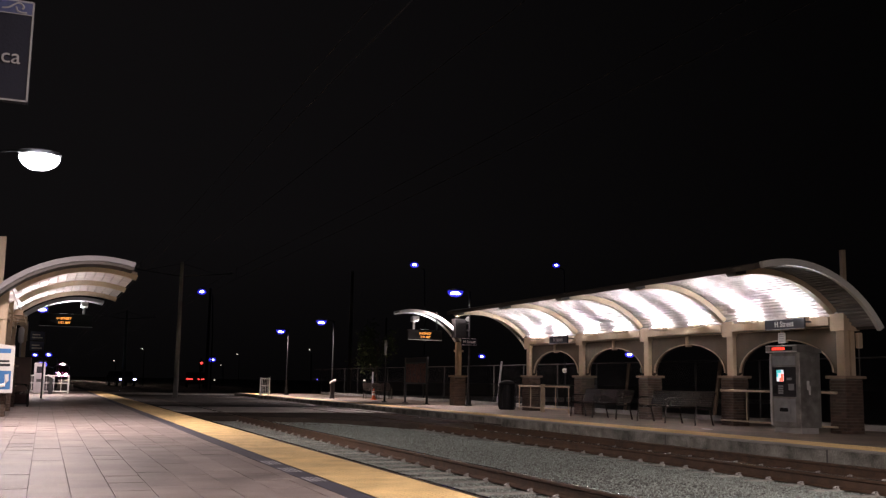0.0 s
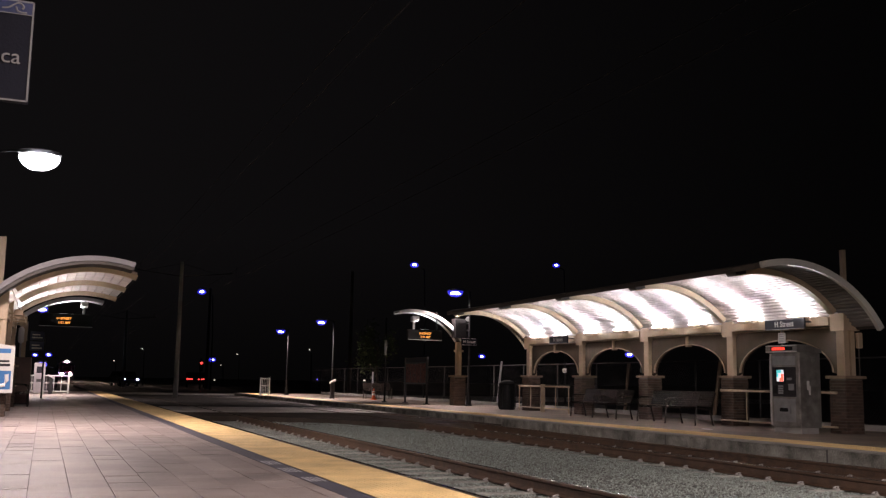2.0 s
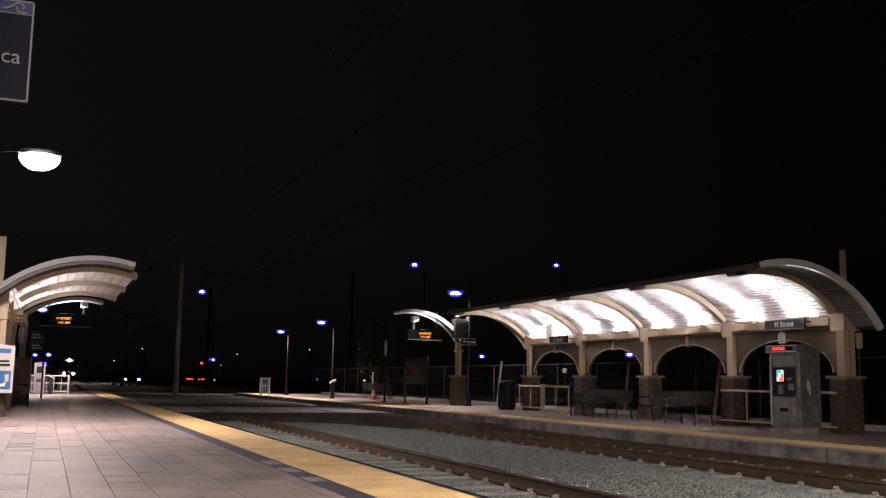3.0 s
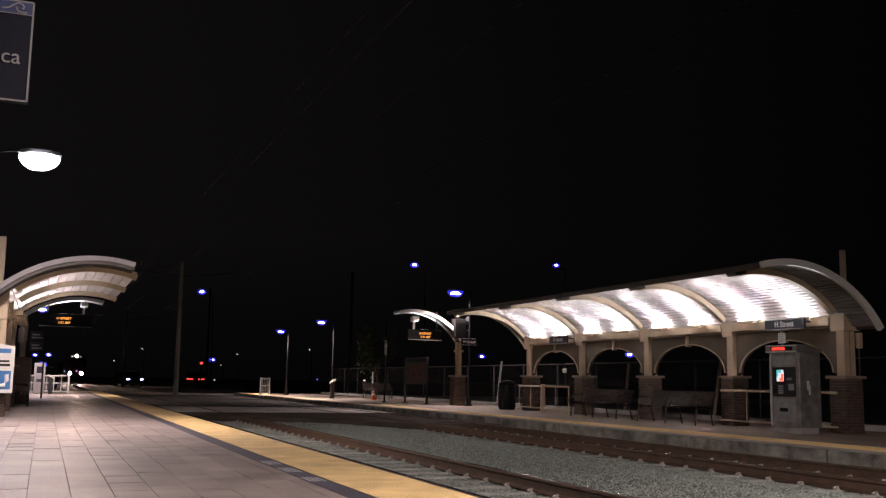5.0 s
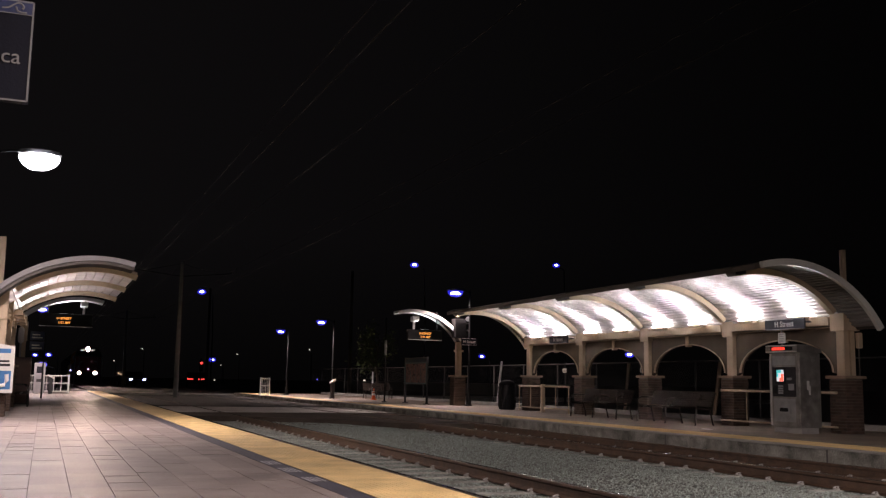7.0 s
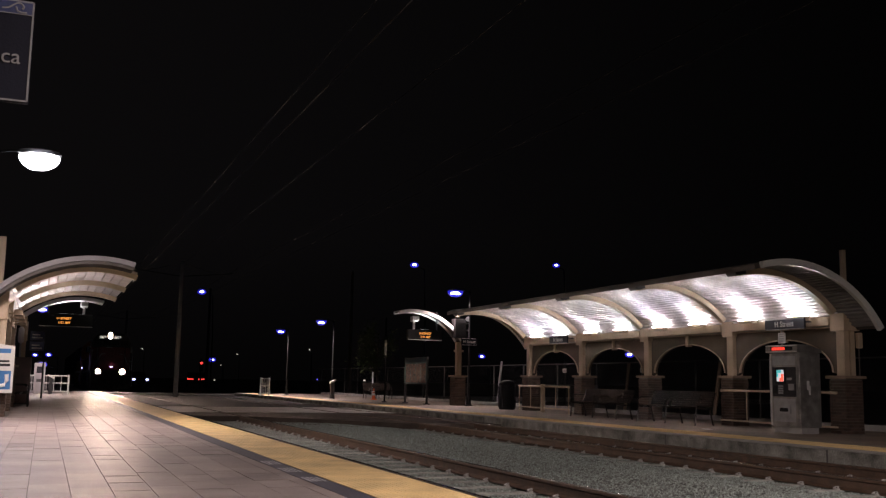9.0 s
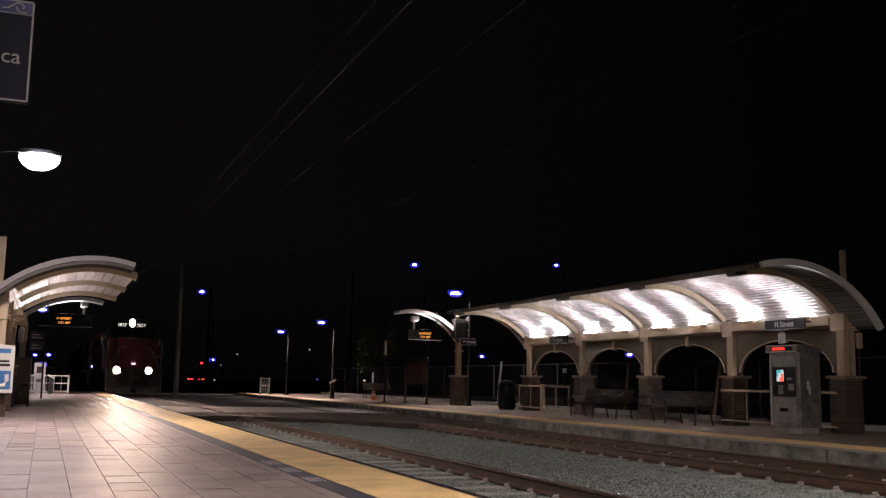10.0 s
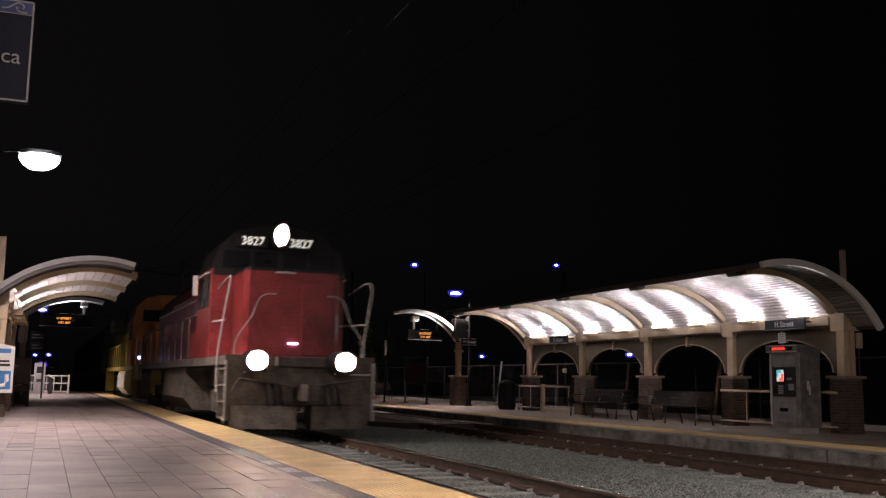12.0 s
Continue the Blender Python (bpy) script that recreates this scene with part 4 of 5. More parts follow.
def slim_posts():
    p = thing("slim_pole", "slim dark pole with a pale reflective sleeve on the platform", "pole", pose(14.66, 43.75, 0))
    part("shaft", tube([(0, 0, 0), (0, 0, 3.9)], 0.042, sides=10), M_BLACK, p, "", True)
    part("sleeve", tube([(0, 0, 2.15), (0, 0, 2.85)], 0.062, sides=12), M_FASCIA, p, "pale reflective sleeve", True)
    part("foot", lathe([(0.13, 0), (0.13, 0.03), (0.06, 0.05)], sides=12), M_BLACK, p)
    q = thing("steel_post", "short pale steel post beside the fence", "post", pose(17.18, 53.38, 0))
    part("shaft", tube([(0, 0, 0), (0, 0, 1.42)], 0.05, sides=12), M_STEEL, q, "", True)
    part("cap", lathe([(0.055, 1.40), (0.055, 1.44), (0.02, 1.46)], sides=12), M_STEEL, q)


slim_posts()
M_WINDOW_DARK = mat("dark_display", (0.02, 0.02, 0.025), 0.15, bump=0.0)
M_RUSTBOX = mat("dark_red_brown_cabinet", (0.07, 0.035, 0.03), 0.5, vary=0.3)
platform_clutter()


# ---- back of the far platform ----
tagged(part("back_kerb", boxes((18.1, 18.4, 12, PLAT_END, -0.03, 0.14), bevel=0.02), M_CONC), "low pale concrete kerb at the platform back", "kerb", kind="structure")


def chain_fence(x, y0, y1):
    t = thing("chain_fence", "dark chain-link fence with pipe posts behind the platform", "fence", pose(x, y0, -0.03), kind="structure")
    n = int((y1 - y0) / 3.05)
    for k in range(n + 1):
        part("post", tube([(0, k * 3.05, 0), (0, k * 3.05, 1.80)], 0.030, sides=6), M_POST, t)
    part("top_rail", tube([(0, 0, 1.79), (0, n * 3.05, 1.79)], 0.022, sides=6), M_POST, t)
    bm = bmesh.new()
    L, H, st = n * 3.05, 1.75, 0.13
    for d in (-1, 1):
        k = -H
        while k < L:
            a, b = max(0, k), min(L, k + H)
            za, zb = (a - k, b - k) if d > 0 else (H - (a - k), H - (b - k))
            vs = [bm.verts.new((0.004 * d, a, za)), bm.verts.new((0.004 * d, a + 0.007, za)), bm.verts.new((0.004 * d, b + 0.007, zb)), bm.verts.new((0.004 * d, b, zb))]
            bm.faces.new(vs)
            k += st
    tagged(part("wire_mesh", bm, M_DARKSTEEL, t, "dark woven wire mesh"), kind="stuff")


chain_fence(19.2, 8, 76)
for y0, y1 in ((24.58, 24.22), (29.5, 29.2)):
    tagged(part("leaning_board", prism([(y0, 0.0), (y0 + 0.13, 0.0), (y1 + 0.13, 1.72), (y1, 1.72)], "x", 18.60, 18.64), M_CAP), "weathered grey-brown board leaning at the platform back", "board", "leaning boards")
for y0 in (29.24, 34.79):
    fs = thing("fence_sign", "small pale plate wired to the chain-link fence", "sign", pose(19.16, y0, 1.42), "fence signs")
    part("plate", boxes((-0.012, 0.0, -0.15, 0.15, 0.0, 0.16), bevel=0.003), M_FASCIA, fs)
    part("print_bars", boxes((-0.016, -0.0125, -0.11, 0.11, 0.04, 0.06), (-0.016, -0.0125, -0.11, 0.06, 0.09, 0.11)), M_DARKSTEEL, fs)
tagged(part("paper_scrap", prism([(14.08, 18.94), (14.24, 18.90), (14.28, 19.10), (14.12, 19.16), (14.04, 19.05)], "z", 0.001, 0.006), M_WHITE), "flattened white paper scrap on the platform", "litter")
tagged(part("leaning_pipe", tube([(18.85, 40.41, 0), (18.9, 40.09, 1.92)], 0.045), M_STEEL), "leaning pale steel pipe against the fence", "pipe")


def tree(x, y, h, spread, seed, label, n=900):
    r = random.Random(seed)
    t = thing("tree", label, "tree", pose(x, y, BED_Z), "trees")
    tb = tube([(0, 0, 0), (0.08, 0.05, h * 0.3), (-0.03, 0.1, h * 0.55), (0.1, 0, h * 0.85)], 0.13, radius_end=0.03)
    tips = []
    for k in range(9):
        a, z = r.uniform(0, math.tau), h * r.uniform(0.35, 0.75)
        e = (spread * r.uniform(0.5, 0.95) * math.cos(a), spread * r.uniform(0.5, 0.95) * math.sin(a), z + h * r.uniform(0.1, 0.25))
        tube([(0, 0.05, z), (e[0] * 0.5, e[1] * 0.5, (z + e[2]) / 2 + 0.1), e], 0.05, tb, 5, 0.012)
        tips.append(Vector(e))
    part("trunk", tb, M_BARK, t)
    bm = bmesh.new()
    for _ in range(n):
        c = r.choice(tips) + Vector((r.gauss(0, spread * 0.26), r.gauss(0, spread * 0.26), r.gauss(0, h * 0.09)))
        m = Matrix.Translation(c) @ Euler((r.uniform(0, 6), r.uniform(0, 6), r.uniform(0, 6))).to_matrix().to_4x4()
        s = r.uniform(0.05, 0.12)
        vs = [bm.verts.new(m @ Vector(p)) for p in ((0, -s * 1.4, 0), (s * 0.6, 0, s * 0.15), (0, s * 1.4, 0), (-s * 0.6, 0, s * 0.15))]
        bm.faces.new(vs)
    part("crown", bm, M_LEAF, t)


tree(20.2, 62.0, 4.7, 1.05, 4, "small leafy street tree behind the fence", 1100)


def utility_pole(x, y, h):
    t = thing("utility_pole", "dark wooden utility pole", "utility pole", pose(x, y, BED_Z), "utility poles")
    part("shaft", tube([(0, 0, 0), (0, 0, h * 0.5), (0, 0, h)], 0.17, radius_end=0.11), M_WOOD, t)
    part("cap", lathe([(0.12, h - 0.02), (0.12, h + 0.03), (0.04, h + 0.07)], sides=10), M_STEEL, t, "dull metal pole cap")


utility_pole(22.5, 76.0, 10.0)
utility_pole(14.6, 98.0, 10.0)

# ---- train ----
def bogie(t, y, wheels, side_mat):
    b = part("truck_frame", boxes((-1.02, -0.86, y - 1.75, y + 1.75, 0.52, 0.86), (0.86, 1.02, y - 1.75, y + 1.75, 0.52, 0.86), (-0.9, 0.9, y - 0.25, y + 0.25, 0.5, 0.85), bevel=0.03), side_mat, t, "grimy cast truck frame")
    for wy in wheels:
        for s in (-1, 1):
            w = part("wheel", lathe([(0.30, -0.06), (0.50, -0.055), (0.505, 0.06), (0.53, 0.065), (0.53, 0.09), (0.30, 0.09)], sides=28, m=pose(0, 0, 0, 0, -90 * s, 0)), M_GRIME, t, "steel wheel")
            w.matrix_basis = pose(s * 0.76, y + wy, 0.505)
            part("axle_box", boxes((s * 0.97 - 0.12, s * 0.97 + 0.12, y + wy - 0.2, y + wy + 0.2, 0.34, 0.72), bevel=0.03), side_mat, t)
            part("spring", tube([(s * 0.98, y + wy + 0.38, 0.45), (s * 0.98, y + wy + 0.38, 0.62), (s * 0.98, y + wy + 0.38, 0.85)], 0.09), side_mat, t)
    return b


def stairwell(t, s, y, material, label=""):
    for k in range(4):
        part("step", boxes((s * 1.36 - 0.21, s * 1.36 + 0.21, y, y + 0.75, 0.32 + 0.33 * k, 0.36 + 0.33 * k)), M_GRIME, t)
    for y2 in (y - 0.03, y + 0.75):
        part("step_side", boxes((s * 1.36 - 0.21, s * 1.36 + 0.21, y2, y2 + 0.03, 0.30, 1.62), bevel=0.005), material, t, label)


def side_rail(t, s, y0, y1, material, n):
    part("handrail", tube([(s * 1.52, y0, 1.62), (s * 1.52, y0, 2.62), (s * 1.52, y0 + 0.2, 2.68), (s * 1.52, y1 - 0.2, 2.68), (s * 1.52, y1, 2.6), (s * 1.52, y1, 1.62)], 0.024, sides=6), material, t)
    for k in range(1, n):
        y = y0 + (y1 - y0) * k / n
        part("stanchion", tube([(s * 1.52, y, 1.56), (s * 1.52, y, 2.68)], 0.02, sides=6), material, t)


def underframe(t, length, frame_mat, tank_mat, sill_label):
    part("frame", boxes((-1.56, 1.56, 0.45, length - 0.45, 1.42, 1.60), (-0.7, 0.7, 0.4, length - 0.4, 0.95, 1.42), bevel=0.01), frame_mat, t, sill_label)
    part("fuel_tank", prism([(-1.35, 1.40), (-1.42, 1.2), (-1.42, 0.6), (-1.15, 0.28), (1.15, 0.28), (1.42, 0.6), (1.42, 1.2), (1.35, 1.40)], "y", length * 0.37, length * 0.60), tank_mat, t, "large rounded fuel tank")
    for s in (-1, 1):
        part("air_reservoir", tube([(s * 1.15, length * 0.38, 1.32), (s * 1.15, length * 0.6, 1.32)], 0.10), M_GRIME, t)
    part("coupler", boxes((-0.13, 0.13, -0.35, 0.5, 0.76, 1.0), (-0.2, 0.2, -0.42, -0.2, 0.72, 1.04), bevel=0.03), M_GRIME, t)
    part("coupler", boxes((-0.13, 0.13, length - 0.5, length + 0.35, 0.76, 1.0), bevel=0.03), M_GRIME, t)


def headlight(t, x, y, z, r, depth, name="headlight", tall=1.0):
    """A lamp set deep in its round housing, which keeps the beam narrow. The lens is oversized to stand for its glare.
    """
    bm, sides = bmesh.new(), 24
    rings = [[bm.verts.new((x + q * math.cos(k * math.tau / sides), yy, z + tall * q * math.sin(k * math.tau / sides))) for k in range(sides)]
             for q, yy in ((r, y + depth - 0.02), (r, y), (r + 0.03, y), (r + 0.03, y + depth))]
    for r0, r1 in zip(rings, rings[1:]):
        for k in range(sides):
            bm.faces.new((r0[k], r0[(k + 1) % sides], r1[(k + 1) % sides], r1[k]))
    bm.faces.new(rings[3])
    ring = part(name, bm, M_LBLACK, t, "deep round lamp housing")
    part("lens", lathe([(r * 0.98, 0.0), (r * 0.96, 0.02), (r * 0.6, 0.045)], sides=20, m=pose(x, y + depth - 0.015, z, 90) @ Matrix.Diagonal((1, tall, 1, 1))), G_HEAD, ring, "blazing lamp lens")
    # an added emitter at the bottom of a narrow black tube throws the long beam
    bm = bmesh.new()
    rings = [[bm.verts.new((x + q * math.cos(k * math.tau / 16), yy, z + q * math.sin(k * math.tau / 16))) for k in range(16)]
             for q, yy in ((0.05, y + depth - 0.08), (0.05, y - 0.02 + depth * 0.25), (0.055, y - 0.02 + depth * 0.25), (0.055, y + depth - 0.08))]
    for r0, r1 in zip(rings, rings[1:]):
        for k in range(16):
            bm.faces.new((r0[k], r0[(k + 1) % 16], r1[(k + 1) % 16], r1[k]))
    part("beam_tube", bm, M_LBLACK, ring, "narrow black tube added to shape the beam")
    part("bulb", lathe([(0.046, 0.0), (0.04, 0.01), (0.01, 0.014)], sides=14, m=pose(x, y + depth - 0.09, z, 90)), G_BEAM, ring, "added emitter of the long beam")


def bent_knuckle():
    return prism([(-0.17, -0.42), (-0.19, -0.58), (-0.08, -0.66), (0.04, -0.60), (-0.04, -0.52), (0.0, -0.46), (0.17, -0.46), (0.19, -0.42)], "z", 0.72, 1.04)


def locomotive_red():
    t = thing("locomotive", "red and black diesel locomotive with blazing headlights on rails", "locomotive", pose(TRACK_A, 19.9, RAIL_Z), "train")
    L = 20.6
    underframe(t, L, M_GRIME, M_GRIME, "grimy dark frame with side sills")
    # nose, with chamfered front corners and a door
    nose = part("nose", prism([(-1.05, 2.72), (-1.05, 1.36), (-0.97, 1.22), (0.97, 1.22), (1.05, 1.36), (1.05, 2.72)], "z", 1.602, 3.46), M_RED, t, "red short hood")
    part("nose_top", prism([(-1.03, 2.70), (-1.03, 1.38), (-0.95, 1.25), (0.95, 1.25), (1.03, 1.38), (1.03, 2.70)], "z", 3.462, 3.53), M_LBLACK, t)
    part("nose_door", boxes((0.18, 0.80, 1.185, 1.218, 1.66, 3.20), bevel=0.008), M_RED, nose)
    part("door_latch", boxes((0.24, 0.28, 1.165, 1.184, 2.35, 2.45)), M_RED, nose)
    part("step_light", boxes((-0.09, 0.11, 1.14, 1.2, 1.88, 1.925), bevel=0.008), G_CAR, nose, "small bluish step lamp")
    # cab with rounded roof
    prof = [(-1.56, 1.602), (-1.56, 3.62), (-1.42, 4.12), (-1.02, 4.52), (-0.45, 4.66), (0.45, 4.66), (1.02, 4.52), (1.42, 4.12), (1.56, 3.62), (1.56, 1.602)]
    part("cab_roof", prism([(x, z) for x, z in prof if z > 3.6], "y", 2.73, 4.95), M_LBLACK, t, "black rounded cab roof")
    part("cab_body", boxes((-1.555, 1.555, 2.74, 4.94, 1.602, 3.618)), M_RED, t, "red cab sides")
    part("cab_front", boxes((-1.52, 1.52, 2.725, 2.739, 3.47, 3.617)), M_LBLACK, t)
    for x0, x1 in ((-1.32, -0.72), (-0.62, -0.06), (0.06, 0.62), (0.72, 1.32)):
        part("windshield", boxes((x0, x1, 2.712, 2.728, 3.66, 4.06), bevel=0.006), M_WINDOW, t, "dark windshield pane")
    for s in (-1, 1):
        for y0 in (3.0, 3.85):
            part("side_window", boxes((s * 1.566 - 0.012, s * 1.566 + 0.012, y0, y0 + 0.7, 2.75, 3.45), bevel=0.005), M_WINDOW, t, "dark cab window")
        part("mirror", boxes((s * 1.72 - 0.06, s * 1.72 + 0.06, 4.1, 4.16, 3.08, 3.56), bevel=0.01), M_FASCIA, t, "pale wind deflector")
        part("awning", boxes((s * 1.60 - 0.03, s * 1.60 + 0.06, 2.95, 4.6, 3.50, 3.54)), M_FASCIA, t)
    # number boards and twin headlight
    for x in (-0.68, 0.45):
        nb = part("number_board", boxes((x - 0.36, x + 0.36, 2.60, 2.73, 4.14, 4.42), bevel=0.01), M_LBLACK, t, "black number board")
        words("3827", 0.27, G_NUM, nb, pose(x, 2.594, 4.275) @ FACE_NEAR, "number_text")
    part("headlight_box", boxes((-0.27, 0.07, 2.70, 2.728, 4.10, 4.68), bevel=0.01), M_LBLACK, t)
    headlight(t, -0.10, 2.18, 4.40, 0.155, 0.52, tall=1.55)
    for x in (-1.03, 0.78):
        headlight(t, x, -0.30, 1.50, 0.195, 0.74, "ditch_light")
    # long hood with doors, roof slope and radiators
    hood = part("long_hood", prism([(-0.92, 1.602), (-0.92, 3.55), (-0.72, 3.95), (0.72, 3.95), (0.92, 3.55), (0.92, 1.602)], "y", 4.96, 19.6), M_RED, t, "red long hood")
    part("hood_roof", prism([(-0.70, 3.955), (0.70, 3.955), (0.55, 4.12), (-0.55, 4.12)], "y", 5.0, 19.5), M_LBLACK, t, "black hood roof")
    for s in (-1, 1):
        for k in range(17):
            y = 5.3 + k * 0.8
            d = part("hood_door", boxes((s * 0.932 - 0.012, s * 0.932 + 0.012, y, y + 0.74, 1.75, 3.3), bevel=0.006), M_RED, hood)
            part("latch", boxes((s * 0.955 - 0.012, s * 0.955 + 0.012, y + 0.64, y + 0.69, 2.4, 2.55)), M_STEEL, hood)
        part("radiator_grille", boxes(*[(s * 0.935 - 0.02, s * 0.935 + 0.02, 15.3, 19.2, 3.42 + 0.03 * k, 3.437 + 0.03 * k) for k in range(5)]), M_LBLACK, hood, "black radiator grille")
        # lamp reflections along the hood top, painted as a white stripe
        part("highlight_strip", boxes((s * 0.955 - 0.006, s * 0.955 + 0.006, 5.0, 19.4, 3.335, 3.40)), M_WHITE, hood, "pale stripe for the highlight along the hood")
        part("battery_box", boxes((s * 1.25 - 0.28, s * 1.25 + 0.28, 4.98, 6.1, 1.602, 2.25), bevel=0.02), M_RED, t)
        stairwell(t, s, 0.32, M_GRIME)
        part("corner_post", boxes((s * 1.555 - 0.02, s * 1.555 + 0.02, 0.24, 0.285, 0.30, 1.5)), M_FASCIA, t, "pale corner grab iron")
        stairwell(t, s, L - 1.1, M_GRIME)
        side_rail(t, s, 4.98, 19.2, M_RAILPIPE, 10)
        for y0 in (L - 1.15, L - 0.35):
            part("rear_rail", tube(bent([(s * 1.53, y0, 1.0), (s * 1.53, y0, 1.7), (s * 1.5, y0 + 0.22, 2.3), (s * 1.45, y0 + 0.30, 2.55)]), 0.02, sides=6), M_FASCIA, t, "white rear stair rail")
        # curved front grab rails
        part("front_rail", tube(bent([(s * 1.56, 1.35, 0.85), (s * 1.58, 1.28, 1.55), (s * 1.56, 0.82, 2.4), (s * 1.53, 0.42, 3.05), (s * 1.50, 0.62, 3.24), (s * 1.50, 1.3, 3.20), (s * 1.5, 2.0, 3.1)]), 0.018, sides=6), M_FASCIA, t, "bent white grab rail")
        part("end_rail", tube(bent([(s * 1.38, 0.45, 1.6), (s * 1.34, 0.45, 1.95), (s * 1.05, 0.45, 2.42), (s * 0.92, 0.45, 2.76), (s * 0.78, 0.45, 2.88), (s * 0.55, 0.45, 2.90)]), 0.012, sides=6), M_FASCIA, t, "white end handrail")
        part("deck_rail", tube([(s * 1.52, 0.9, 2.35), (s * 1.5, 2.7, 2.4)], 0.02, sides=6), M_FASCIA, t)
        part("cut_lever", tube([(s * 0.2, 0.2, 1.0), (s * 1.3, 0.2, 1.15), (s * 1.45, 0.2, 0.9)], 0.018, sides=5), M_GRIME, t)
    part("anticlimber", boxes((-0.52, 0.52, 0.2, 0.448, 1.40, 1.60), bevel=0.02), M_GRIME, t)
    part("pilot", boxes((-1.5, 1.5, 0.30, 0.42, 0.62, 1.27), bevel=0.01), M_GRIME, t, "grimy end plate")
    for q in (-1, 1):
        blade = prism([(q * 1.45, 0.26), (q * 0.16, -0.06), (q * 0.16, 0.0), (q * 1.45, 0.32)], "z", 0.14, 0.60)
        part("plow", blade, M_GRIME, t, "grimy snow plow blade")
        part("plow_rib", boxes((q * 0.55 - 0.02, q * 0.55 + 0.02, 0.06, 0.30, 0.16, 0.62), (q * 1.05 - 0.02, q * 1.05 + 0.02, 0.18, 0.30, 0.16, 0.62)), M_GRIME, t)
        part("draft_plate", boxes((q * 0.40 - 0.12, q * 0.40 + 0.12, 0.26, 0.299, 0.70, 1.36), bevel=0.01), M_GRIME, t)
        part("deck_edge", boxes((q * 1.42 - 0.11, q * 1.42 + 0.11, 0.30, 0.44, 1.585, 1.615)), M_FASCIA, t, "worn pale deck edge")
        part("lamp_bracket", boxes((q * 0.945 - 0.085 - 0.16, q * 0.945 - 0.085 + 0.16, 0.10, 0.44, 1.24, 1.29)), M_GRIME, t)
    part("knuckle", bent_knuckle(), M_GRIME, t, "worn coupler knuckle")
    part("nose_bar", tube([(-0.42, 1.17, 3.43), (-0.42, 1.13, 3.43), (0.0, 1.13, 3.43), (0.0, 1.17, 3.43)], 0.018, sides=6), M_WHITE, t, "thin white bar at the nose top")
    for k, x in enumerate((-0.75, -0.6, -0.45, 0.45, 0.6, 0.75)):
        part("air_hose", tube([(x, 0.28, 1.05), (x, 0.1, 0.95), (x + 0.03, 0.06, 0.7), (x + 0.05, 0.12, 0.5)], 0.022, sides=6), M_LBLACK, t)
    part("step_plate", boxes((0.75, 1.45, 0.16, 0.3, 1.24, 1.27)), M_WHITE, t, "white edged step plate")
    part("horn", lathe([(0.03, 0), (0.05, 0.25), (0.09, 0.4)], sides=10, m=pose(0.4, 5.4, 4.3, 90)), M_STEEL, t)
    for y in (6.6, 8.4, 15.6, 16.9, 18.2):
        part("roof_fan", lathe([(0.5, 0), (0.5, 0.14), (0.42, 0.17)], sides=20, m=pose(0, y, 4.122)), M_LBLACK, t)
    bogie(t, 3.5, (-1.35, 1.35), M_GRIME)
    part("walkway_lamp", lathe([(0.05, 0), (0.06, 0.04), (0.03, 0.07)], sides=12, m=pose(-1.555, L - 0.30, 1.88, 90)), G_CAR, t, "small bluish walkway lamp")
    bogie(t, 16.9, (-1.35, 1.35), M_GRIME)
    return t


